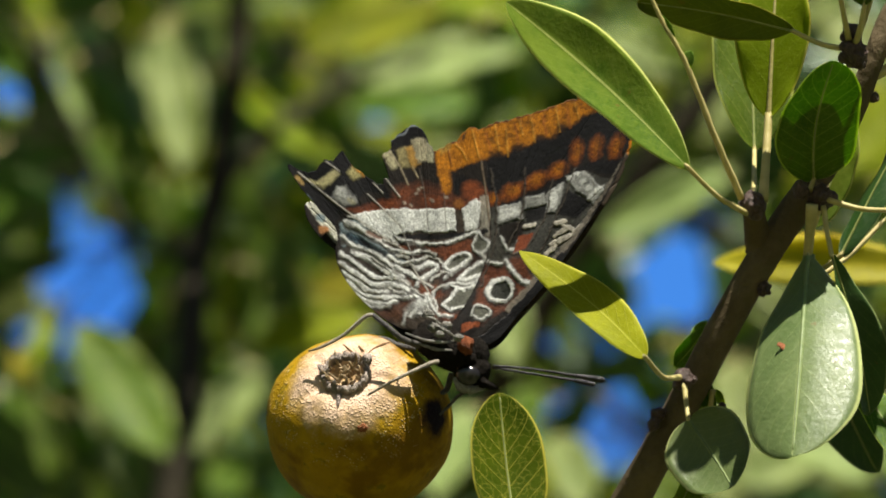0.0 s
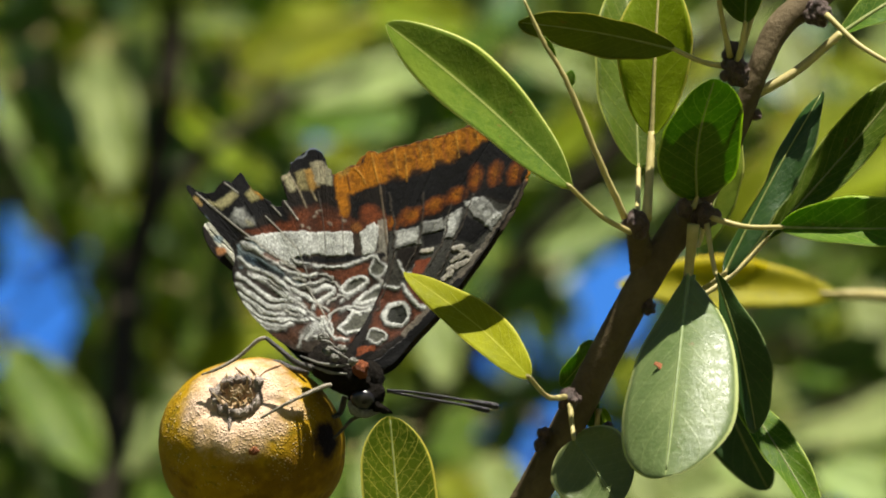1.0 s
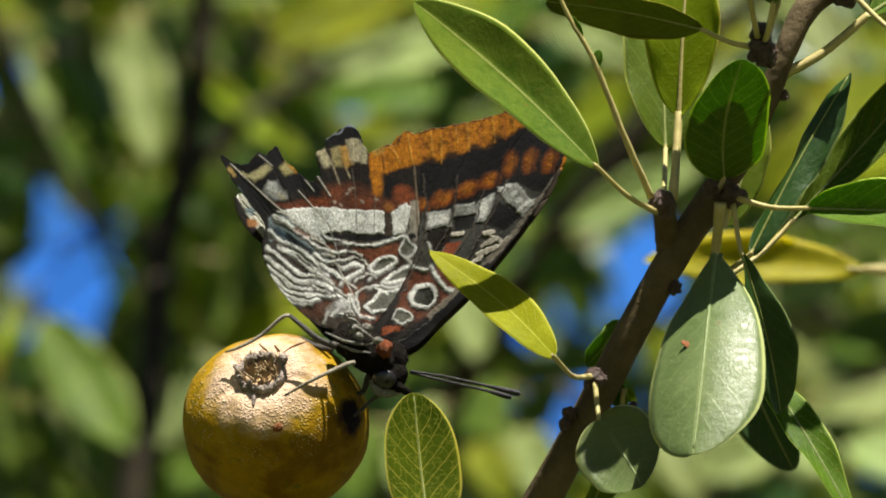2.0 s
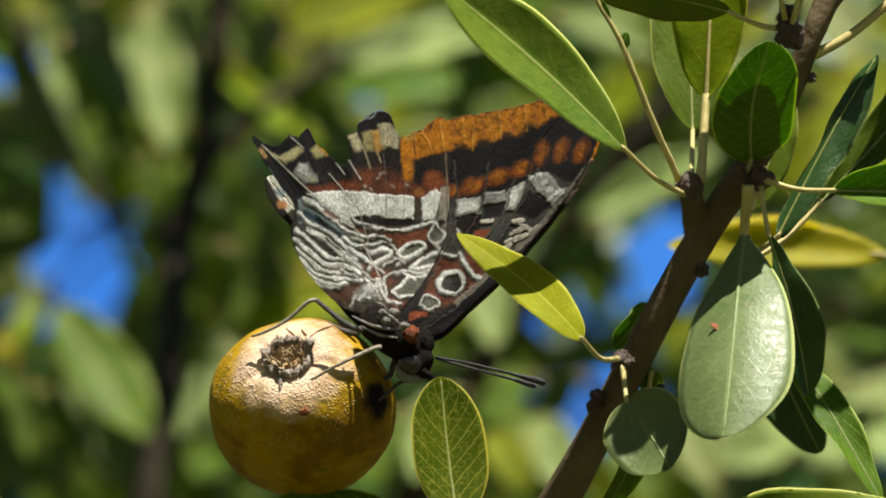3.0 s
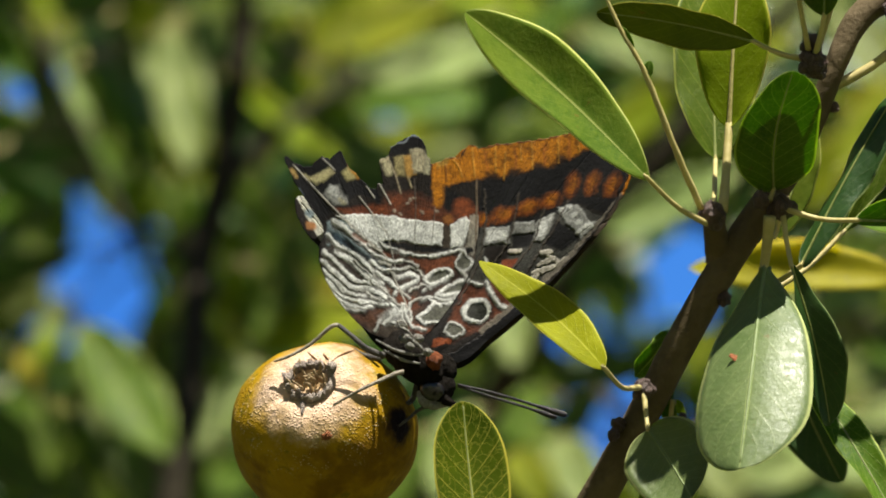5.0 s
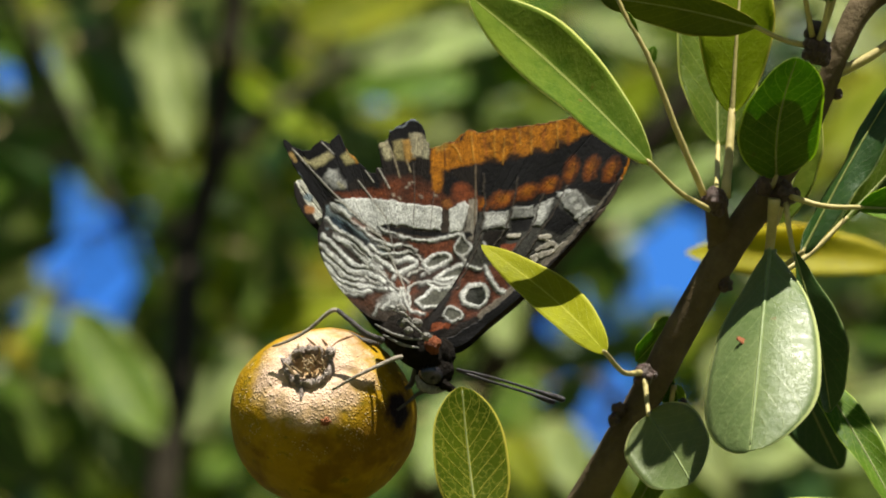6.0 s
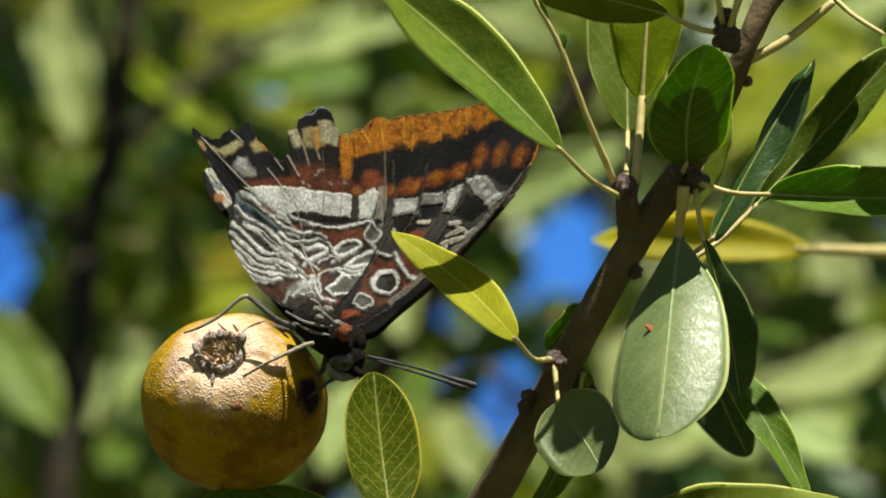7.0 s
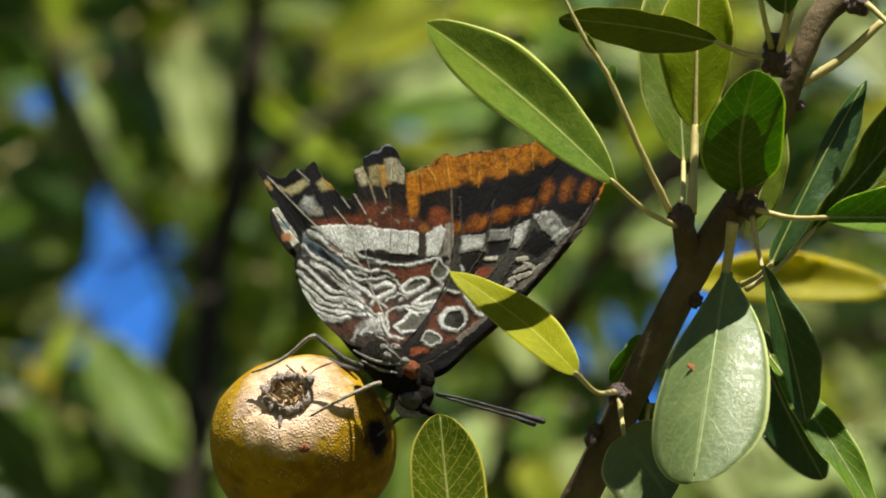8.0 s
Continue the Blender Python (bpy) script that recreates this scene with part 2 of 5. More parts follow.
def leaf(parent, pivot, base, tip, width, material, stem=None, label="", petiole=0.4, detail=True, **shape):
    """A leaf of a branch: blade, midrib and petiole. stem: where its petiole springs from. All in the sprig's mm; pivot: the parent's place."""
    fold = shape.get("fold", 0.25)
    v, f, uv, rib = blade(base, tip, width, **shape)
    ob = part("leaf", v, f, material, parent, np.array(base) - np.array(pivot), label, uv)
    if detail:
        part("midrib", *tube(rib[:-3], (petiole * 0.7, petiole * 0.4, 0.1), 20, 6), STALK if material in (LEMON, YELLOW) else GREEN_RIB if material is SATIN else RIB, ob)
    if stem is not None:
        a = np.array(stem, float) - np.array(base, float)
        bow = a * 0.5 + np.array([0, 0, -0.06 * np.linalg.norm(a)])
        part("petiole", *tube((a, bow, (0, 0, 0), rib[1], rib[3]), (petiole * 1.25, petiole, petiole * 0.9, petiole * 0.8, petiole * 0.6), 18, 8), STALK, ob, label="pale yellow petiole")
    return ob


# ---- ground ----
def ground_sheet():
    n = 40
    xs = np.sinh(np.linspace(-5, 5, n)) / math.sinh(5) * 900e3
    verts = [(x, y, 25 * noise.noise(Vector((x, y, 0)) * 0.002)) for x in xs for y in xs]
    faces = [(i * n + j, (i + 1) * n + j, (i + 1) * n + j + 1, i * n + j + 1) for i in range(n - 1) for j in range(n - 1)]
    ob = part("ground", verts, faces, SOIL)
    return tagged(ob, "dry grassy soil under the wild pear", "ground", kind="structure")


ground_sheet()


def sky_backdrop():
    """The clear sky far behind the thicket."""
    m = bpy.data.materials.new("blue_sky")
    m.use_nodes = True
    nt = m.node_tree
    nt.nodes.remove(nt.nodes["Principled BSDF"])
    em = nt.nodes.new("ShaderNodeEmission")
    haze = step(nt, grain(nt, 0.15, 2), 0.3, 0.7)
    nt.links.new(blend(nt, haze, (0.022, 0.105, 0.37), (0.034, 0.14, 0.42)), em.inputs[0])
    nt.links.new(em.outputs[0], nt.nodes["Material Output"].inputs[0])
    ob = part("backdrop", *joined(([(-9e3, 60e3, -7e3), (9e3, 60e3, -7e3), (9e3, 60e3, 7e3), (-9e3, 60e3, 7e3)], [(0, 1, 2, 3)])), m)
    ob.matrix_world = SPRAY
    tagged(ob, "clear blue summer sky beyond the leaves", "sky", kind="structure")


sky_backdrop()


# ---- the sprig ----
BRANCH_AT = (26.10, -0, -38.23)


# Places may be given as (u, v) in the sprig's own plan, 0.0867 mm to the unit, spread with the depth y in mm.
def spread(u, v, y):
    k = 0.0867 * (1 + y / 1200)
    return np.array([(u - 784) * k, y, (441 - v) * k])


def spray_at(p, m=None):
    return SPRAY @ Matrix.Translation(Vector(p) * MM) @ (m or Matrix.Identity(4))


def pear_branch():
    br = holder("pear_branch", spray_at(BRANCH_AT), "grey-brown wild pear branch with spurs and glossy green leaves", "branch")
    o = np.array(BRANCH_AT)

    def rel(*pts):
        return [np.array(p) - o for p in pts]

    part("stem", *tube(rel((11.74, 60, -72.74), (20.54, 15, -53.46), (29.65, -0, -37.02), (37.10, -3, -23.09), (44.46, -5, -8.98), (50.72, -6, 1.64), (56.07, -6, 8.97), (56.85, -6, 10.27)), (3.6, 3.3, 2.85, 2.55, 2.5, 2.45, 2.6, 2.0), 60, 16, 0.05, 1), BARK, br)
    part("shoot", *tube(rel((55.39, -4, 7.86), (59.23, -5, 13.47), (63.06, -6, 21.65), (65.91, -6, 29.42), (69.65, -4, 36.81), (75.95, -0, 41.70), (87.95, 10, 51.67)), (1.9, 1.75, 1.65, 1.75, 2.1, 2.2, 1.9), 48, 14, 0.05, 2), BARK, br)

    def spur(name, c, r, n, seed):
        bud = part(name, *blob(np.array(c) - o, (r * 0.88, r * 0.88, r * 0.98), 24, 0.25, seed), BUD, br, label="dark knobbly bud")
        rng = np.random.RandomState(seed)
        for i in range(min(n, 5)):
            d = rng.randn(3)
            d /= np.linalg.norm(d)
            part("bud_scale", *blob(np.array(c) - o + d * r * 0.85, (r * 0.38, r * 0.32, r * 0.42), 8, 0.2, seed + i), BUD, bud)

    part("side_spur", *tube(rel((48.44, -5, 0.09), (47.71, -8, 3.53), (47.08, -11, 6.79)), (2.3, 1.9, 1.6), 10, 12, 0.15, 3), BARK, br)
    spur("bud", (47.12, -12, 6.78), 2.1, 9, 4)
    spur("bud", (57.69, -10, 7.82), 2.0, 8, 14)
    spur("bud", (54.29, -11, 9.02), 1.3, 5, 24)
    spur("bud", (62.16, -10, 32.59), 1.7, 6, 34)
    spur("bud", (62.54, -11, 29.72), 2.2, 7, 35)
    spur("bud", (36.57, -9, -19.88), 1.7, 5, 44)
    spur("bud", (32.98, -5, -25.30), 1.15, 5, 54)
    spur("bud", (32.09, -6, -26.83), 1.0, 4, 64)
    spur("bud", (65.74, -6, 23.21), 0.9, 3, 74)
    spur("bud", (48.87, -7, -6.12), 1.1, 4, 75)
    spur("bud", (75.63, -5, 38.51), 2.1, 8, 84)

    add = lambda *a, **k: leaf(br, BRANCH_AT, *a, **k)
    # the long leaf that covers the wing's tip
    add(spread(1219, 298, -22), spread(896, 4, -24), 11.4, GREY, stem=(46.14, -13, 5.40), twist=-26, fold=0.32, arch=-0.05, sway=-0.05, fat=0.55, blunt=0.55, wave=0.008, seed=1, detail=False, crease=1.1, label="long green leaf with a pale folded underside")
    # the yellow leaf before the wing
    add(spread(1143, 633, -33), spread(921, 444, -14), 7.0, LEMON, stem=(36.02, -10, -19.52), twist=-24, fold=0.16, arch=-0.06, sway=-0.06, fat=0.46, blunt=0.6, wave=0.01, detail=False, seed=2, label="small yellow-green leaf in the sun")
    # leaves on the upper spur
    add(spread(1405, 56, -8), spread(1127, 4, -9), 7.6, THICK, stem=(61.77, -11, 30.32), twist=36, fold=0.2, arch=-0.04, fat=0.5, blunt=0.6, seed=3, label="dark green leaf with its shaded underside turned down")
    add(spread(1335, 266, 7), spread(1312, -70, 24), 13.4, GREEN, stem=(47.25, -11, 7.65), twist=-14, fold=0.25, arch=0.04, fat=0.46, blunt=0.6, seed=4, label="green leaf with pale raised veins")
    add(spread(1360, 208, -3), spread(1378, -90, 2), 11.6, YELLOW, stem=(48.66, -10, 7.31), twist=10, fold=0.2, arch=0.03, fat=0.5, blunt=0.6, petiole=0.7, seed=5)
    add(spread(1440, 318, -9), spread(1476, 108, -23), 13.2, GREEN, stem=(55.71, -10, 8.86), twist=-16, fold=0.2, arch=0.03, sway=0.06, fat=0.5, blunt=0.46, seed=6, label="broad green leaf lying half in shadow")
    add((57.16, 6, 3.40), (62.70, 12, 21.54), 7.0, GREY, stem=(57.72, -4, 7.34), twist=-30, fold=0.2, fat=0.5, seed=7)
    add(spread(1488, 452, -10), spread(1664, 132, -2), 6.2, SHADED_GREEN, stem=spread(1428, 488, -6), twist=42, fold=-0.55, arch=0.02, fat=0.5, seed=8, label="folded blue-green leaf with one pale sunlit half")
    add((67.50, 4, 4.00), (90.69, 14, 29.47), 7.4, GREEN, stem=(56.78, -2, -4.67), twist=12, fold=0.55, arch=-0.05, fat=0.6, seed=9)
    add(spread(1588, 372, -14), spread(1955, 372, -20), 8.6, GREEN, stem=(58.24, -11, 7.56), twist=24, fold=0.7, arch=-0.03, fat=0.5, blunt=0.55, seed=10)
    add(spread(1472, 452, -16), spread(1540, 735, -10), 7.4, SHADED_GREEN, stem=(57.81, -11, 6.53), twist=30, fold=0.5, arch=0.05, fat=0.6, blunt=0.5, seed=11, label="curled dark green leaf hanging down")
    add(spread(1473, 612, 8), spread(1668, 924, -8), 5.8, GREEN, stem=spread(1432, 505, -2), twist=26, fold=0.25, arch=0.04, fat=0.5, seed=12)
    add(spread(1432, 560, 62), spread(1552, 836, 58), 10.5, SHADED_GREEN, stem=spread(1420, 498, 4), twist=-20, fold=0.3, fat=0.52, seed=19)
    add(spread(1218, 742, -14), spread(1296, 862, -24), 13.4, SATIN, stem=(36.71, -10, -20.55), twist=-8, fold=0.22, crease=2.4, arch=-0.08, fat=0.46, blunt=0.42, wave=0.012, seed=13, label="round grey-green leaf striped by shadows")
    add((39.99, -2, -30.38), (34.56, 8, -42.68), 5.0, GREEN, stem=(41.34, -3, -21.53), twist=28, fold=0.4, fat=0.5, seed=14)
    add(spread(1786, 85, -14), spread(1990, 135, -22), 10.5, GREEN, stem=(76.48, -8, 38.32), twist=26, fold=0.5, fat=0.5, seed=15)
    add((78.29, -4, 35.00), (97.08, 4, 45.32), 7.5, GREEN, stem=(65.22, -6, 26.14), petiole=0.7, twist=30, fold=0.35, fat=0.6, seed=16)
    add((63.87, -15, 36.90), (66.44, -15, 52.31), 13, GREEN, stem=(62.66, -12, 31.16), twist=50, fold=0.3, fat=0.5, seed=17)
    add((59.06, -17, 45.39), (50.86, -19, 54.69), 9.5, GREEN, stem=(61.63, -12, 31.84), twist=-40, fold=0.3, fat=0.5, seed=18)
    # unseen leaf added above the view to shade the broad leaf
    add(spread(1560, -70, -12), spread(1405, -84, -13), 15, GREEN, stem=(62.66, -12, 31.16), twist=-68, fold=0.2, fat=0.5, seed=20)
    add(spread(1194, 650, 1), spread(1254, 570, 2), 4.6, GREEN, twist=-20, fold=0.4, wave=0.06, arch=0.1, seed=41, detail=False, label="ragged scrap of green leaf against the stem")
    add((41.34, -3, -25.43), (40.54, -1, -20.36), 2.8, GREEN, twist=25, fold=0.5, seed=42, detail=False)
    add((42.93, -2, -24.32), (41.44, -0, -21.59), 1.6, YELLOW, twist=-20, fold=0.5, seed=43, detail=False)
    spur("bud", (42.72, -3, -24.13), 0.7, 2, 90)
    # the chewed leaf: a bare rib with rags of blade on it
    rag = part("chewed_rib", *tube(rel((45.32, -12.5, 7.64), (40.90, -16, 17.65), (36.60, -17.5, 28.34), (33.0, -18, 34.73), (30.28, -18, 40.72)), (0.6, 0.5, 0.42, 0.36, 0.2), 40, 8, 0.3, 5), STALK, br, label="bare pale rib of a chewed leaf")
    v, f, uv, _ = blade((36.81, -17.4, 27.31), (37.4, -17.4, 30.0), 1.8, seed=21, n=10, m=6)
    part("leaf_rag", v, f, GREEN, rag, np.array((36.81, -17.4, 27.31)) - o, uvs=uv)
    v, f, uv, _ = blade((34.92, -17.8, 31.75), (33.19, -18, 35.16), 1.2, seed=22, n=10, m=6)
    part("leaf_rag", v, f, GREEN, rag, np.array((34.92, -17.8, 31.75)) - o, uvs=uv)
    # the broad hanging leaf, which swings
    hang = add((55.54, -10, -0.60), (51.8, -40, -30.7), 18.4, SATIN, stem=(56.05, -12, 6.78), twist=-24, fold=-0.3, crease=1.8, arch=0.05, sway=0.02, fat=0.64, blunt=0.5, wave=0.008, petiole=0.8, seed=23, label="broad grey-green hanging leaf with a sunlit sheen")
    part("blemish", *blob(tuple(hang.data.vertices[15 * 13 + 4].co / MM), (1.15, 0.06, 0.5), 8, 0.6, 3, pose(0, 0, 0, -40, 30, 0).to_3x3()), BUD_RUST, hang, label="rust-brown blemish")
    return br, hang


branch, hanging_leaf = pear_branch()


# ---- the pear ----
FRUIT_AT = (-12.85, 2, -26.75)
CALYX_WAY = Vector((-0.155, -0.775, 0.61)).normalized()
FRUIT_TURN = CALYX_WAY.to_track_quat('Z', 'Y').to_matrix()


def flesh_material():
    m, nt, b, out = shader("russet_pear_skin")
    ln = nt.links.new
    co = nt.nodes.new("ShaderNodeTexCoord")
    sep = nt.nodes.new("ShaderNodeSeparateXYZ")
    ln(co.outputs["Object"], sep.inputs[0])
    high = calc(nt, 'MULTIPLY_ADD', grain(nt, 260, 4, 0.7), 0.006, sep.outputs[2])
    russet = step(nt, high, 0.0124, 0.0162)
    col = blend(nt, step(nt, grain(nt, 120, 4), 0.35, 0.65), (0.33, 0.195, 0.003), (0.47, 0.285, 0.006))
    col = blend(nt, step(nt, grain(nt, 420, 3), 0.55, 0.7), col, (0.2, 0.15, 0.008))
    col = blend(nt, step(nt, grain(nt, 70, 4, 0.65), 0.42, 0.62), col, (0.19, 0.1, 0.002))
    col = blend(nt, russet, col, (0.72, 0.52, 0.38))
    cells = node(nt, "ShaderNodeTexVoronoi", Scale=2300.0)
    ln(co.outputs["Object"], cells.inputs["Vector"])
    grit = calc(nt, 'MULTIPLY', calc(nt, 'SUBTRACT', 1.0, step(nt, cells.outputs["Distance"], 0.05, 0.6)), step(nt, grain(nt, 520, 4), 0.36, 0.62))
    dots = calc(nt, 'MULTIPLY', step(nt, grain(nt, 1900, 3, 0.75), 0.4, 0.6), step(nt, grit, 0.2, 0.55))
    patchy = step(nt, grain(nt, 200, 2), 0.38, 0.54)
    amount = calc(nt, 'MULTIPLY', calc(nt, 'MULTIPLY', dots, patchy), step(nt, high, 0.007, 0.013))
    col = blend(nt, calc(nt, 'MULTIPLY', amount, 0.75), col, (0.85, 0.68, 0.42))
    # dark rot spot, with the shadow of the butterfly's head painted into it
    spot = FRUIT_TURN.inverted() @ Vector((0.80, -0.58, 0.08)).normalized() * 0.0142
    dist = nt.nodes.new("ShaderNodeVectorMath")
    dist.operation = 'DISTANCE'
    ln(co.outputs["Object"], dist.inputs[0])
    dist.inputs[1].default_value = spot
    rot_and_shade = calc(nt, 'SUBTRACT', 1.0, step(nt, calc(nt, 'MULTIPLY_ADD', grain(nt, 400, 3), 0.004, dist.outputs["Value"]), 0.0035, 0.0058))
    col = blend(nt, rot_and_shade, col, (0.012, 0.007, 0.012))
    ln(col, b.inputs["Base Color"])
    b.inputs["Roughness"].default_value = 0.75
    b.inputs["Specular IOR Level"].default_value = 0.12
    relief(nt, b, calc(nt, 'ADD', calc(nt, 'MULTIPLY', grit, calc(nt, 'MULTIPLY_ADD', step(nt, high, 0.002, 0.011), 0.4, 0.1)), calc(nt, 'MULTIPLY', grain(nt, 900, 4, 0.7), calc(nt, 'MULTIPLY_ADD', russet, 0.3, 0.5))), 0.9, 0.00042)
    return m


def verts_of(ob):
    return [v.co / MM for v in ob.data.vertices]


def wild_pear():
    fr = holder("wild_pear", spray_at(FRUIT_AT), "ripe yellow-brown wild pear with a dry crown", "fruit")
    n, m = 64, 96
    up = FRUIT_TURN.inverted() @ Vector((0, 0, 1))
    verts, faces = [], []
    for i in range(n + 1):
        th = math.pi * i / n
        for k in range(m):
            ph = 2 * math.pi * k / m
            d = Vector((math.sin(th) * math.cos(ph), math.sin(th) * math.sin(ph), math.cos(th)))
            r = 14.3 * (1 + 0.035 * noise.noise(d * 1.7 + Vector((4, 0, 2))) + 0.008 * noise.noise(d * 6) + 0.003 * noise.noise(d * 17))
            z = d.z * r * (1.0 if d.z > 0 else 1.06)
            z -= 2.9 * math.exp(-(th / 0.27) ** 2)
            z -= 0.45 * math.exp(-((th - 0.42) / 0.22) ** 2) * max(0.0, math.cos(5 * ph + 2 * noise.noise(d * 3))) ** 4
            p = Vector((d.x * r, d.y * r, z))
            verts.append(p - up * p.dot(up) * 0.045)
    for i in range(n):
        for k in range(m):
            faces.append((i * m + k, (i + 1) * m + k, (i + 1) * m + (k + 1) % m, i * m + (k + 1) % m))
    flesh = part("flesh", verts, faces, flesh_material(), fr)
    flesh.rotation_mode = 'QUATERNION'
    flesh.rotation_quaternion = FRUIT_TURN.to_quaternion()
    dry = plain("dry_calyx", (0.13, 0.1, 0.085), (0.5, 0.42, 0.36), 0.8, 500, 1.0, 0.0005)
    straw = plain("dry_stamens", (0.28, 0.2, 0.11), (0.45, 0.34, 0.2), 0.8, 700, 0.5)
    rng = np.random.RandomState(5)
    verts, faces = [], []
    na, nb = 90, 14
    for i in range(na):
        a = 2 * math.pi * i / na
        for k in range(nb):
            q = 2 * math.pi * k / nb
            w = 1 + 0.75 * noise.noise(Vector((3 * math.cos(a), 3 * math.sin(a), 1.5 * math.sin(q)))) + 0.5 * noise.noise(Vector((9 * math.cos(a), 9 * math.sin(a), 3 * math.cos(q))))
            r = 3.35 + 0.6 * w * math.cos(q)
            verts.append((r * math.cos(a), r * math.sin(a), 12.4 + 0.95 * w * math.sin(q)))
            faces.append((i * nb + k, ((i + 1) % na) * nb + k, ((i + 1) % na) * nb + (k + 1) % nb, i * nb + (k + 1) % nb))
    crown = part("calyx", verts, faces, dry, flesh, label="dry dark calyx crown")
    for i in range(5):
        a = 2 * math.pi * i / 5 + 0.3
        c, s = math.cos(a), math.sin(a)
        v, f, uv, _ = blade((3.3 * c, 3.3 * s, 12.9), (3.6 * c - 2.6 * s * rng.rand(), 3.6 * s + 2.6 * c * rng.rand(), 13.6), 1.6, twist=60 * i, fold=0.5, arch=0.3, seed=i, n=10, m=6, thick=0.3)
        part("sepal", v, f, dry, flesh, (3.3 * c, 3.3 * s, 12.9))
    for i in range(22):
        a, r = rng.rand() * 6.28, 0.6 + 1.9 * rng.rand()
        p = np.array([r * math.cos(a), r * math.sin(a), 12.0])
        q = p + np.array([rng.randn() * 0.8, rng.randn() * 0.8, 1.9 + rng.rand()])
        part("stamen", *tube((p, (p + q) / 2 + rng.randn(3) * 0.25, q), (0.24, 0.2, 0.13), 6, 5), straw, flesh)
    skin = np.array([FRUIT_TURN @ Vector(p) + Vector(FRUIT_AT) for p in verts_of(flesh)])
    skin = skin[skin[:, 1] < FRUIT_AT[1]]

    def on_skin(u, v):
        d = spread(u, v, -9) - skin
        p = skin[np.argmin(d[:, 0] ** 2 + d[:, 2] ** 2)]
        return FRUIT_TURN.inverted() @ (Vector(p) - Vector(FRUIT_AT))

    split = plain("brown_skin_split", (0.12, 0.06, 0.02), (0.26, 0.14, 0.06), 0.85, 900, 0.8)
    for line in (((604, 610), (614, 617), (622, 625), (627, 633)), ((648, 630), (664, 618), (684, 608), (704, 602)), ((632, 612), (642, 622), (649, 631))):
        part("skin_split", *tube([on_skin(*p) for p in line], (0.1, 0.18, 0.17, 0.08), 20, 6, 0.4), split, flesh, label="brown split in the russet skin")
    # a sepal's shadow on the skin, modelled as a thin dry tube
    part("sepal", *tube([on_skin(601, 686), on_skin(600, 700), on_skin(598, 722)], (0.7, 0.55, 0.2), 12, 7, 0.3), dry, flesh)
    mark = FRUIT_TURN.inverted() @ Vector((0.04, -0.998, -0.03)) * 14.25
    turn = mark.to_track_quat('Z', 'Y').to_matrix()
    part("lenticel", *blob(tuple(mark), (0.75, 0.6, 0.28), 10, 0.6, 2, turn), BUD_RUST, flesh, label="small rust-brown lenticel scar")
    inv = FRUIT_TURN.inverted()
    ends = [tuple(inv @ (Vector(p) - Vector(FRUIT_AT))) for p in ((-10.71, 15, -30.20), (-11.16, 26, -30.91), (-11.47, 40, -31.63))]
    part("stalk", *tube(ends, (0.8, 0.6, 0.55), 12, 8), STALK, flesh)
    return fr


pear = wild_pear()


# ---- twig that bears the pear, with its own leaves ----
TWIG_AT = (4.94, 20, -65.14)


def fruit_twig():
    tw = holder("fruit_twig", spray_at(TWIG_AT), "thin brown pear twig with green leaves below the fruit", "twig")
    o = np.array(TWIG_AT)
    part("stem", *tube([np.array(p) - o for p in ((4.94, 20, -65.14), (9.28, 12, -53.33), (11.43, 8, -44.42), (11.13, 4, -39.93))], (1.7, 1.4, 1.0, 0.6), 40, 10, 0.1, 8), BARK, tw)
    part("side_twig", *tube([np.array(p) - o for p in ((9.11, 12, -54.20), (1.49, 90, -53.03), (-9.10, 140, -44.92), (-11.64, 120, -37.10), (-11.45, 38, -31.57))], (1.0, 0.8, 0.7, 0.6, 0.55), 40, 8, 0.1, 9), BARK, tw)
    leaf(tw, TWIG_AT, spread(916, 960, -33), spread(884, 696, -25), 12.0, NETTED, stem=(10.58, 10, -48.87), twist=-16, fold=0.22, arch=-0.04, fat=0.52, blunt=0.55, wave=0.006, seed=31, label="oval green leaf with a fine net of veins")
    leaf(tw, TWIG_AT, (5.74, 4, -47.32), (-18.06, -4, -42.43), 10.0, GREEN, stem=(8.76, 12, -53.33), twist=-30, fold=0.2, fat=0.5, seed=32)
    leaf(tw, TWIG_AT, (39.21, -10, -48.92), (79.66, -22, -41.62), 9.5, GREY, stem=(9.47, 14, -55.17), twist=35, fold=0.25, fat=0.5, seed=33)
    return tw


fruit_twig()


# ---- the butterfly ----
BUTTERFLY_AT = (0.52, -7, -17.15)
SOOT, UMBER, RUST = (0.005, 0.005, 0.006), (0.012, 0.009, 0.007), (0.105, 0.031, 0.013)
ORANGE, AMBER = (0.44, 0.16, 0.006), (0.5, 0.24, 0.03)
CHALK, ASH, SLATE, DUST = (0.62, 0.635, 0.61), (0.26, 0.265, 0.25), (0.16, 0.21, 0.23), (0.05, 0.05, 0.044)
OLIVE, BRICK = (0.11, 0.112, 0.09), (0.15, 0.046, 0.02)


def lattice(x, y, seed):
    """Smooth value noise, 0 to 1."""
    i, j = np.floor(x).astype(int), np.floor(y).astype(int)
    fx, fy = x - i, y - j
    fx, fy = fx * fx * (3 - 2 * fx), fy * fy * (3 - 2 * fy)
    h = lambda a, b: np.modf(np.abs(np.sin(a * 127.1 + b * 311.7 + seed * 74.7) * 43758.5453))[0]
    return (h(i, j) * (1 - fx) + h(i + 1, j) * fx) * (1 - fy) + (h(i, j + 1) * (1 - fx) + h(i + 1, j + 1) * fx) * fy


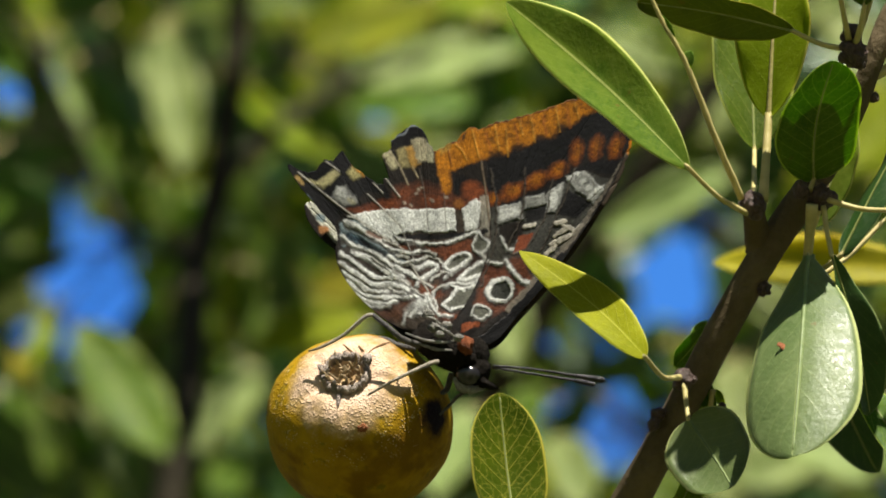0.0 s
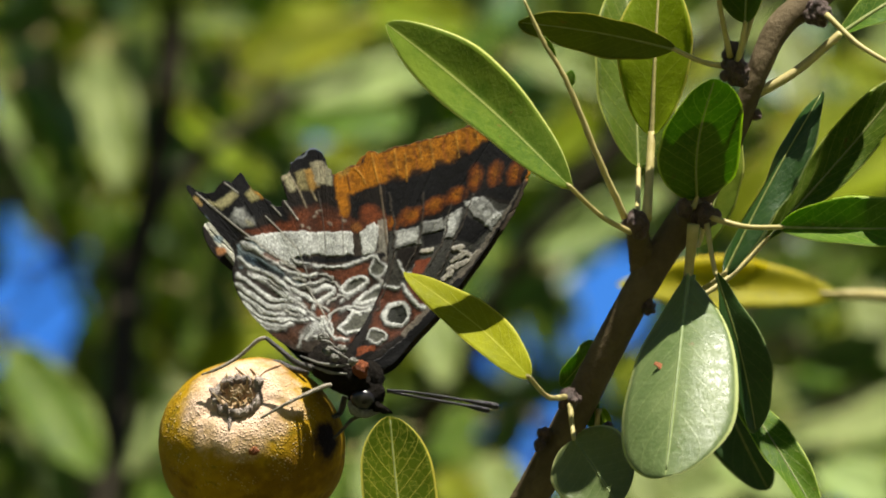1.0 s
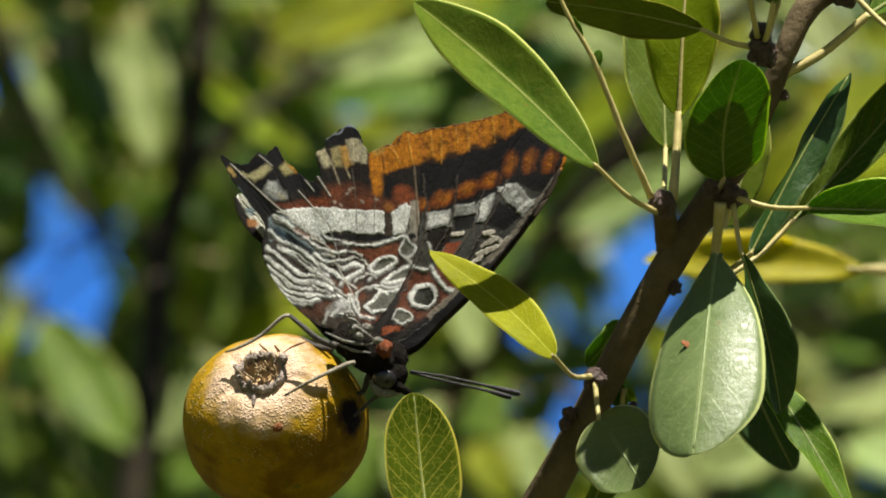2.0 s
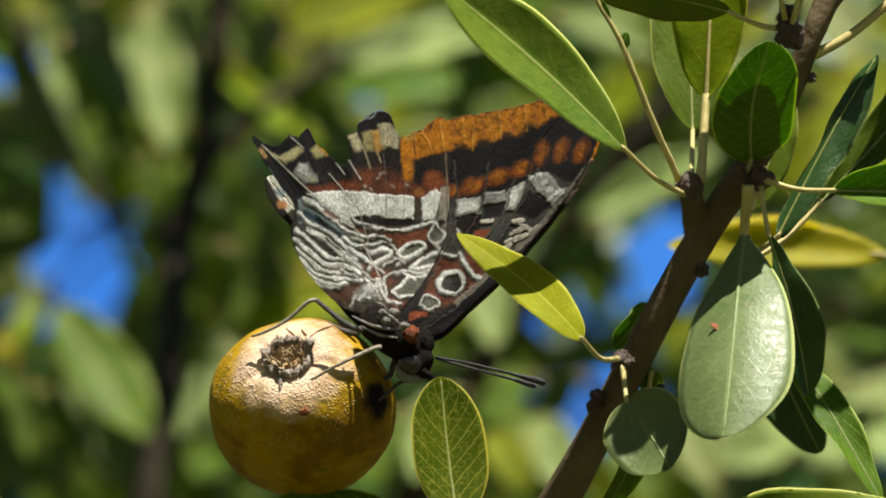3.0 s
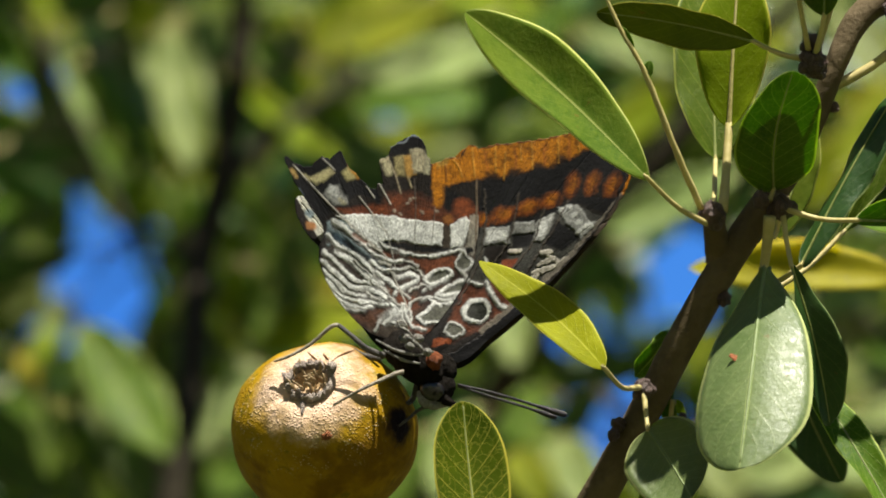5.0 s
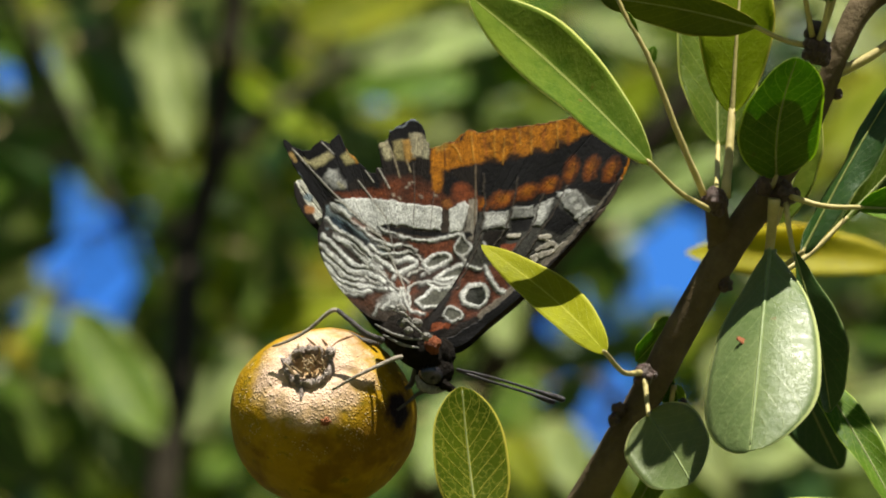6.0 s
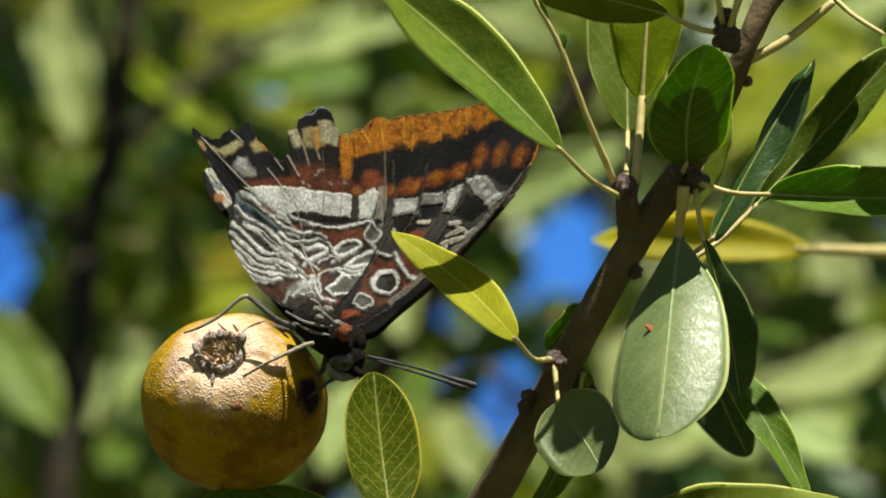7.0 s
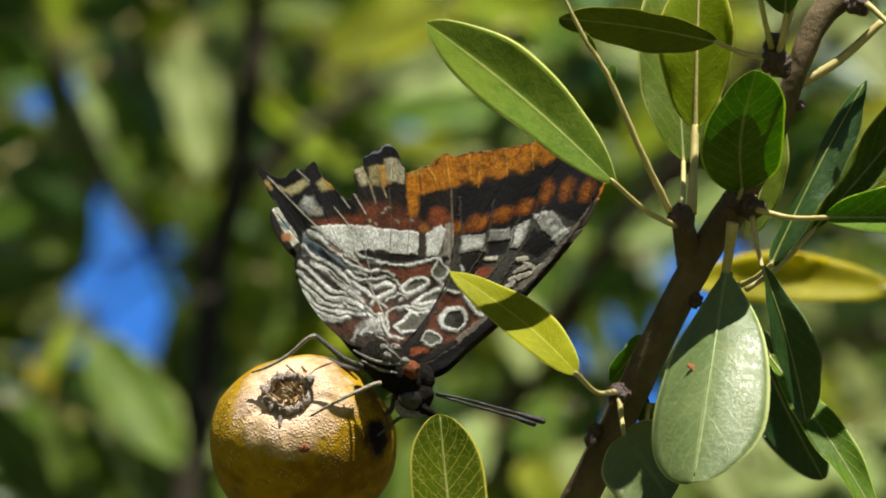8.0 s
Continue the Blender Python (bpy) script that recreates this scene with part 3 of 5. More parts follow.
class Wing:
    """A wing as a fan of fine cells from its root to its outline, with the scales' colours laid on in strokes.
    Its plan is in tenths of a millimetre (times 0.867), x right and y down, about the body."""

    def __init__(self, root, outline, around, out):
        edge = curve_points(outline, around)
        q = np.arange(around) * 760.0 / around
        edge = edge + (np.stack([lattice(q / 7, q * 0, 61) - 0.5, lattice(q / 7, q * 0, 62) - 0.5], 1) * 4 + np.stack([lattice(q / 2.2, q * 0, 63) - 0.5, lattice(q / 2.2, q * 0, 64) - 0.5], 1) * 3) * np.clip((400 - edge[:, 1:]) / 60, 0, 1)
        k = np.linspace(0, 1, out)[None, :, None]
        p = np.array(root, float)[None, None, :] * (1 - k) + edge[:, None, :] * k
        self.shape = (around, out)
        self.xy = p.reshape(-1, 2)
        x, y = self.xy[:, 0], self.xy[:, 1]
        self.wx = x + 4 * (lattice(x / 14, y / 14, 1) - 0.5) + 2.6 * (lattice(x / 5, y / 5, 2) - 0.5) + 1.6 * (lattice(x / 2.2, y / 2.2, 12) - 0.5)
        self.wy = y + 4 * (lattice(x / 14, y / 14, 3) - 0.5) + 2.6 * (lattice(x / 5, y / 5, 4) - 0.5) + 1.6 * (lattice(x / 2.2, y / 2.2, 14) - 0.5)
        self.col = np.tile(np.array(UMBER), (len(x), 1))
        self.lift = np.zeros(len(x))

    def lay(self, mask, colour, lift=0.0):
        self.col += mask[:, None] * (np.array(colour) - self.col)
        self.lift += mask * (lift - self.lift)

    def line(self, colour, width, *pts, lift=0.0, soft=1.6, strength=1.0):
        c = curve_points(pts, 6 * len(pts))
        best = np.full(len(self.wx), 1e9)
        near = (self.wx > c[:, 0].min() - width - 9) & (self.wx < c[:, 0].max() + width + 9) & (self.wy > c[:, 1].min() - width - 9) & (self.wy < c[:, 1].max() + width + 9)
        px, py = self.wx[near], self.wy[near]
        d = best[near]
        for a, b in zip(c[:-1], c[1:]):
            ab = b - a
            t = np.clip(((px - a[0]) * ab[0] + (py - a[1]) * ab[1]) / (ab @ ab + 1e-9), 0, 1)
            d = np.minimum(d, np.hypot(px - a[0] - t * ab[0], py - a[1] - t * ab[1]))
        best[near] = d
        self.lay(strength * np.clip((width / 2 - best) / soft + 0.5, 0, 1), colour, lift)

    def vein(self, colour, width, *pts, lift=0.06, strength=0.9):
        """A fine straight vein, not ruffled like the scales."""
        keep = self.wx, self.wy
        self.wx, self.wy = self.xy.T
        self.line(colour, width, *pts, lift=lift, soft=1.8, strength=strength)
        self.wx, self.wy = keep

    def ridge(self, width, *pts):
        """A raised white line with a grey flank and a dark foot, its shade painted below and right."""
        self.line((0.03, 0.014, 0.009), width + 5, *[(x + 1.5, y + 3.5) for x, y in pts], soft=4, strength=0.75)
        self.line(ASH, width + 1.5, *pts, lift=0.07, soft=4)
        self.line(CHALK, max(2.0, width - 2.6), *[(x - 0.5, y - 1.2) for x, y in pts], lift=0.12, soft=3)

    def area(self, colour, *pts, lift=0.0, strength=1.0, soft=2.5):
        inside = np.zeros(len(self.wx), bool)
        best = np.full(len(self.wx), 1e9)
        for (x0, y0), (x1, y1) in zip(pts, pts[1:] + pts[:1]):
            cross = (y0 > self.wy) != (y1 > self.wy)
            with np.errstate(divide='ignore', invalid='ignore'):
                inside ^= cross & (self.wx < (x1 - x0) * (self.wy - y0) / (y1 - y0 + 1e-12) + x0)
            t = np.clip(((self.wx - x0) * (x1 - x0) + (self.wy - y0) * (y1 - y0)) / ((x1 - x0) ** 2 + (y1 - y0) ** 2 + 1e-9), 0, 1)
            best = np.minimum(best, np.hypot(self.wx - x0 - t * (x1 - x0), self.wy - y0 - t * (y1 - y0)))
        sd = np.where(inside, best, -best)
        self.lay(strength * np.clip(sd / soft + 0.5, 0, 1), colour, lift)

    def spot(self, colour, x, y, rx, ry, tilt=0.0, lift=0.0, strength=1.0, soft=2.5):
        c, s = math.cos(radians(tilt)), math.sin(radians(tilt))
        u, v = ((self.wx - x) * c + (self.wy - y) * s) / rx, ((self.wy - y) * c - (self.wx - x) * s) / ry
        self.lay(strength * np.clip((1 - np.hypot(u, v)) * min(rx, ry) / soft + 0.5, 0, 1), colour, lift)

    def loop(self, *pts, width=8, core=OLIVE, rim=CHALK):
        """A cell ringed by a raised pale line, with the line's shade painted below and right."""
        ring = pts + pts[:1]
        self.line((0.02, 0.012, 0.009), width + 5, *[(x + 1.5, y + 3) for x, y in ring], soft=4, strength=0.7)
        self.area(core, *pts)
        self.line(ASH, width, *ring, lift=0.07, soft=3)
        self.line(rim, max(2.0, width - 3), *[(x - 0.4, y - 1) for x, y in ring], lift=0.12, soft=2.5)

    def mottle(self, amount, size, seed):
        """Cloudy darker patches, as where scales are rubbed off."""
        x, y = self.xy.T
        g = lattice(x / size, y / size, seed) * 0.65 + lattice(x / size * 2.3, y / size * 2.3, seed + 1) * 0.35
        self.col *= (1 - amount * np.clip((g - 0.42) * 3, 0, 1))[:, None]

    def dust(self, amount):
        x, y = self.xy.T
        g = lattice(x / 1.7, y / 1.7, 9) * 0.6 + lattice(x / 3.6, y / 3.6, 10) * 0.4
        self.col *= (1 + amount * (g - 0.5))[:, None]
        self.lift += 0.05 * (g - 0.5)

    def build(self, name, parent, material, y0, lean, label, bow=0.0):
        x, y = self.xy.T
        n, m = self.shape
        S = 0.0867
        X, Z = (x - 790) * S, (640 - y) * S
        reach = np.clip(np.hypot(x - 785, y - 590) * S / 11.0, 0, 1)
        Y = y0 + 4.0 + 2.5 * reach + lean * Z + bow * np.sin((x - 560) / 170.0) - 1.25 * self.lift + 0.12 * np.sin(np.arctan2(640 - y, x - 790) * 26) * np.clip(Z / 20, 0, 1)
        verts = np.stack([X, Y, Z], 1)
        i = np.arange((n - 1) * (m - 1))
        a = (i // (m - 1)) * m + i % (m - 1)
        faces = np.stack([a, a + 1, a + m + 1, a + m], 1).tolist()
        ob = part(name, verts.tolist(), faces, material, parent, label=label)
        attr = ob.data.color_attributes.new("scales", 'FLOAT_COLOR', 'POINT')
        attr.data.foreach_set("color", np.concatenate([np.clip(self.col, 0.003, 1), np.ones((len(x), 1))], 1).astype(np.float32).ravel())
        solid = ob.modifiers.new("thickness", 'SOLIDIFY')
        solid.thickness, solid.offset = 0.00009, 0
        return ob


def wing_material():
    m, nt, b, out = shader("wing_scales")
    at = nt.nodes.new("ShaderNodeAttribute")
    at.attribute_name = "scales"
    fine = grain(nt, 4200, 3, 0.75)
    speck = step(nt, fine, 0.3, 0.68)
    col = blend(nt, 1.0, at.outputs["Color"], blend(nt, speck, (0.55, 0.55, 0.56), (1.3, 1.3, 1.28)), 'MULTIPLY')
    nt.links.new(col, b.inputs["Base Color"])
    b.inputs["Roughness"].default_value = 0.6
    b.inputs["Specular IOR Level"].default_value = 0.15
    b.inputs["Sheen Weight"].default_value = 0.04
    nrm = relief(nt, b, fine, 0.3, 0.0001)
    tr = nt.nodes.new("ShaderNodeBsdfTranslucent")
    nt.links.new(col, tr.inputs[0])
    mix = nt.nodes.new("ShaderNodeMixShader")
    mix.inputs[0].default_value = 0.14
    nt.links.new(b.outputs[0], mix.inputs[1])
    nt.links.new(tr.outputs[0], mix.inputs[2])
    nt.links.new(mix.outputs[0], out.inputs[0])
    return m


HIND_EDGE = ((760, 592), (700, 578), (645, 537), (606, 488), (593, 449), (597, 420), (588, 398), (560, 368), (540, 340), (524, 322), (506, 292), (528, 301), (556, 305),
             (574, 283), (588, 287), (603, 269), (616, 287), (648, 312), (669, 328), (684, 315), (691, 298), (677, 276), (692, 262), (695, 247), (728, 223), (750, 233), (757, 250),
             (768, 268), (780, 264), (800, 252), (818, 248), (824, 232), (842, 228), (858, 285), (866, 350), (868, 430), (840, 510), (800, 575))
FAR_EDGE = ((740, 580), (690, 560), (640, 505), (603, 452), (572, 428), (547, 398), (537, 366), (551, 359), (575, 378), (610, 400), (700, 390), (790, 420), (800, 540))
FORE_EDGE = ((790, 590), (800, 560), (800, 420), (800, 330), (806, 262), (824, 232), (850, 227), (895, 214), (945, 200), (985, 186), (1022, 174), (1065, 172), (1112, 184), (1120, 236),
             (1100, 298), (1062, 366), (1015, 436), (966, 504), (916, 560), (880, 602), (842, 618))


def paint_hindwing(w):
    w.area((0.05, 0.038, 0.028), (606, 366), (700, 360), (870, 330), (870, 600), (700, 580), (640, 440))
    w.area(RUST, (700, 352), (870, 330), (870, 372), (690, 372))
    w.area(RUST, (770, 440), (870, 430), (850, 590), (770, 560), strength=0.35, soft=20)
    w.mottle(0.6, 16, 41)
    w.area(UMBER, (500, 280), (770, 255), (800, 330), (700, 350), (640, 365), (590, 395), (560, 380))
    w.area(SOOT, (500, 285), (560, 300), (600, 265), (680, 330), (690, 350), (650, 340), (612, 372), (590, 398), (540, 345))
    # tail and its pale lunules
    w.area((0.42, 0.38, 0.2), (542, 317), (560, 322), (576, 312), (592, 301), (601, 309), (590, 322), (572, 334), (556, 328), lift=0.04, soft=6)
    w.line((0.36, 0.24, 0.08), 7, (524, 316), (534, 325), soft=4)
    w.area((0.36, 0.32, 0.14), (612, 308), (622, 296), (640, 314), (624, 321), soft=6, lift=0.03)
    w.area(AMBER, (620, 286), (628, 284), (651, 306), (642, 315), (626, 300), soft=5, lift=0.04)
    w.area(ASH, (588, 350), (597, 333), (612, 330), (622, 346), (630, 358), (610, 367), lift=0.05, soft=7)
    w.spot(CHALK, 604, 342, 11, 7, 35, 0.07, 0.6, 6)
    w.spot((0.34, 0.32, 0.2), 620, 357, 7, 5, 30, 0.05, 0.7, 4)
    w.spot(SLATE, 543, 352, 8, 4, 40, 0.03, 0.8, 4)
    # the black-tipped lobe and its cream blocks
    w.area(UMBER, (684, 300), (772, 290), (792, 345), (700, 345), soft=6)
    w.area((0.44, 0.4, 0.25), (675, 274), (690, 266), (704, 296), (692, 302), lift=0.04, soft=5)
    w.area((0.26, 0.22, 0.1), (700, 266), (720, 258), (726, 296), (708, 299), lift=0.03, soft=5)
    w.area((0.42, 0.24, 0.06), (716, 262), (730, 258), (747, 290), (730, 298), lift=0.04, soft=5)
    w.area((0.4, 0.36, 0.24), (726, 248), (752, 246), (758, 284), (742, 288), lift=0.04, soft=5)
    w.area((0.32, 0.3, 0.2), (754, 250), (764, 262), (769, 288), (758, 288), lift=0.03, soft=4)
    w.area(SOOT, (688, 250), (700, 240), (715, 237), (722, 225), (736, 222), (751, 231), (755, 246), (740, 241), (729, 246), (722, 259), (706, 263), (691, 259), soft=4)
    w.vein((0.3, 0.34, 0.38), 2.6, (690, 250), (703, 241), (716, 237), (724, 225), (740, 224), (750, 230), strength=0.8)
    # brown and rust between lobe and white band
    w.area((0.09, 0.028, 0.012), (696, 332), (740, 322), (806, 340), (806, 374), (690, 374), strength=0.9, soft=14)
    w.area((0.14, 0.036, 0.013), (610, 373), (650, 362), (700, 350), (704, 372), (640, 382), strength=0.9, soft=7)
    for x, y, rx, ry in ((716, 345, 10, 12), (770, 358, 20, 8), (690, 362, 14, 6)):
        w.spot((0.17, 0.045, 0.014), x, y, rx, ry, 0, 0, 0.7, 8)
    for x, y in ((742, 338), (748, 334), (738, 345), (764, 356), (790, 352), (716, 362), (726, 364)):
        w.spot((0.4, 0.34, 0.27), x, y, 3.2, 2.4, 20, 0.05, 0.7, 2.5)
    # orange lobe beside the tip
    w.area(ORANGE, (770, 270), (784, 262), (806, 252), (822, 246), (826, 228), (856, 226), (866, 280), (832, 290), (808, 298), (798, 336), (790, 346), (782, 340), (774, 300), soft=6)
    w.area((0.3, 0.2, 0.04), (772, 262), (786, 252), (800, 250), (796, 268), (780, 276), soft=6, strength=0.7)
    w.vein(AMBER, 3, (836, 230), (842, 256), (848, 280))
    w.vein(AMBER, 3, (806, 256), (818, 268), (826, 284))
    w.vein((0.2, 0.07, 0.01), 3, (794, 268), (799, 296))
    w.area(UMBER, (796, 304), (838, 296), (868, 292), (868, 332), (836, 324), (812, 350), (800, 345), soft=8)
    w.spot(SOOT, 816, 326, 13, 16, 15, soft=8)
    w.spot((0.2, 0.05, 0.014), 836, 338, 18, 16, soft=10)
    w.spot((0.24, 0.09, 0.02), 812, 362, 9, 8, soft=6)
    # white band
    w.area(CHALK, (616, 384), (690, 371), (806, 372), (806, 412), (716, 412), (704, 432), (650, 408), lift=0.1)
    w.area(CHALK, (818, 372), (842, 352), (850, 362), (846, 404), (822, 412), lift=0.1)
    w.area((0.32, 0.3, 0.25), (850, 350), (868, 345), (868, 420), (850, 410), strength=0.8)
    w.line(SOOT, 9, (708, 420), (760, 421), (812, 418), (862, 410))
    w.area(SLATE, (600, 398), (628, 390), (700, 436), (722, 470), (690, 462), (640, 430), (604, 440), lift=0.05)
    w.line(DUST, 7, (604, 430), (640, 440), (690, 470), (735, 500))
    w.line((0.1, 0.17, 0.22), 12, (622, 420), (640, 430), (664, 446), strength=0.8)
    # stripes that run together to the root
    w.area((0.1, 0.042, 0.022), (690, 480), (745, 505), (760, 545), (700, 572), (660, 552), (690, 520), strength=0.8, soft=16)
    w.area((0.05, 0.045, 0.04), (596, 436), (660, 446), (720, 500), (720, 530), (650, 545), (606, 490), strength=0.7, soft=6)
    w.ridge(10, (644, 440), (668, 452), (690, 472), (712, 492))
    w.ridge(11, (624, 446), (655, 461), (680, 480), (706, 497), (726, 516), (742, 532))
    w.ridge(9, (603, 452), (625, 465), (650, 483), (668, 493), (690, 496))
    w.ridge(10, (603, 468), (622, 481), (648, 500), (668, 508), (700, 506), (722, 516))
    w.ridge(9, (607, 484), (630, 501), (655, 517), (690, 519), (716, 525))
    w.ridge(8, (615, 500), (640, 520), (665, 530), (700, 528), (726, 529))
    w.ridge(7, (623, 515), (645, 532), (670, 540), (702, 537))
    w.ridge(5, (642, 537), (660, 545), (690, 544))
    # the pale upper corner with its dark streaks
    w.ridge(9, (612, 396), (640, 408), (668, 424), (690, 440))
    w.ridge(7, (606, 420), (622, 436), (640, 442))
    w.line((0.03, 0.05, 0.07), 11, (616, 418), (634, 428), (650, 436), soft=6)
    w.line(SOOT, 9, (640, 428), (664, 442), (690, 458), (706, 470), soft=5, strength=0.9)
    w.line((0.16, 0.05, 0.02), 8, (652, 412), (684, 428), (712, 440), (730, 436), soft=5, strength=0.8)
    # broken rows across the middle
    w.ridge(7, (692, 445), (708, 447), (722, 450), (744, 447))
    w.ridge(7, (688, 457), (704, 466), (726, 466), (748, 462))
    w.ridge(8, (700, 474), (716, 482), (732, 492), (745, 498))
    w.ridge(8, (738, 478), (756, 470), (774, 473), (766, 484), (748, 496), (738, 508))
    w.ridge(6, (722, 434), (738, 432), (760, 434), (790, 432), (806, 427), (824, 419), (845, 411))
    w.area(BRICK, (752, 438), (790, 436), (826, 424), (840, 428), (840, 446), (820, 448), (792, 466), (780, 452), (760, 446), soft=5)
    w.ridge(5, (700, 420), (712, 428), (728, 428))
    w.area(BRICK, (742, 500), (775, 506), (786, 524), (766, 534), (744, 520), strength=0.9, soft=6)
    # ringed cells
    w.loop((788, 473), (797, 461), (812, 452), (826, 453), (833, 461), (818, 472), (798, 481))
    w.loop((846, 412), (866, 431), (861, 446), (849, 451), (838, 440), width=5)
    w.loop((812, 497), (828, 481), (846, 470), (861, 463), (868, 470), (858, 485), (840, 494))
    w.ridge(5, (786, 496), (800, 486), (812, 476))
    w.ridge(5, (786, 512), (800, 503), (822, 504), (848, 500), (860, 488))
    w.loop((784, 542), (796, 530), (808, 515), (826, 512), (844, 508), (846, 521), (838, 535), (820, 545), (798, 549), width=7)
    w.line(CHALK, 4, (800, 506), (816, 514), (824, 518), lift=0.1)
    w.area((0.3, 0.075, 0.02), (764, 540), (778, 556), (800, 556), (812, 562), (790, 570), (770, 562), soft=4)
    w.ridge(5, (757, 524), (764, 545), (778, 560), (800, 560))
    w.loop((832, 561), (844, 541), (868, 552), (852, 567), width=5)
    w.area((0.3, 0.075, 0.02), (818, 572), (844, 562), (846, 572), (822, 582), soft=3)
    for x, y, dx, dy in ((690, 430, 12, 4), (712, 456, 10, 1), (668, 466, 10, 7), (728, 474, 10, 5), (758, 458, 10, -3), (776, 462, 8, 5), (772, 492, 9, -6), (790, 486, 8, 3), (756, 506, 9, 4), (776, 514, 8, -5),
                         (738, 520, 10, 6), (714, 500, 10, 6), (760, 450, 9, 2), (856, 458, 7, 5), (702, 520, 12, 2), (680, 512, 12, 2)):
        # the dark stroke is the small ridge's shade, painted just below it
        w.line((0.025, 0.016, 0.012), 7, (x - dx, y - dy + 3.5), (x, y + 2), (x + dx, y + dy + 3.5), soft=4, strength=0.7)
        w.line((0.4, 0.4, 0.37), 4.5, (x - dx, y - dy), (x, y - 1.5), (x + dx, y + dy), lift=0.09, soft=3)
    # pale scales gathered at the root
    w.spot(ASH, 738, 548, 22, 13, -30, 0.1, 0.9, 7)
    w.spot(CHALK, 744, 538, 12, 6, -25, 0.13, 0.8, 5)
    for x, y, dx, dy in ((752, 532, 4, -9), (764, 528, 8, -8), (770, 540, 3, 10), (730, 556, -7, 7), (758, 548, 5, 8), (716, 566, -3, 9), (748, 560, 8, 3)):
        w.line(CHALK, 4.5, (x - dx, y - dy), (x, y), (x + dx * 0.6, y + dy), lift=0.12, strength=0.85, soft=3)
    # veins
    pale = (0.42, 0.4, 0.35)
    w.vein(pale, 2.8, (526, 306), (580, 350), (622, 382), (665, 412), (712, 443), lift=0.09)
    w.vein(pale, 2.4, (712, 443), (730, 475), (748, 502), (764, 528), lift=0.08)
    w.vein(pale, 2.6, (650, 345), (680, 374), (708, 402), lift=0.09)
    w.vein((0.25, 0.24, 0.22), 2.2, (708, 402), (722, 436), (734, 466))
    w.vein(pale, 2.4, (682, 317), (707, 350), lift=0.08)
    w.vein(pale, 2.2, (660, 325), (677, 343), lift=0.08)
    w.vein(pale, 2.2, (576, 287), (600, 304), lift=0.08)
    w.vein((0.36, 0.3, 0.2), 2.2, (690, 272), (706, 294), (722, 328))
    w.vein((0.4, 0.33, 0.2), 2.2, (730, 296), (740, 316))
    w.vein((0.1, 0.085, 0.07), 2, (742, 300), (752, 350), (758, 408), strength=0.7)
    w.vein((0.1, 0.085, 0.07), 2, (786, 345), (789, 410), strength=0.7)
    w.vein((0.2, 0.15, 0.1), 3, (852, 286), (860, 340), (866, 392), strength=0.8)
    w.mottle(0.3, 9, 51)
    w.dust(0.7)


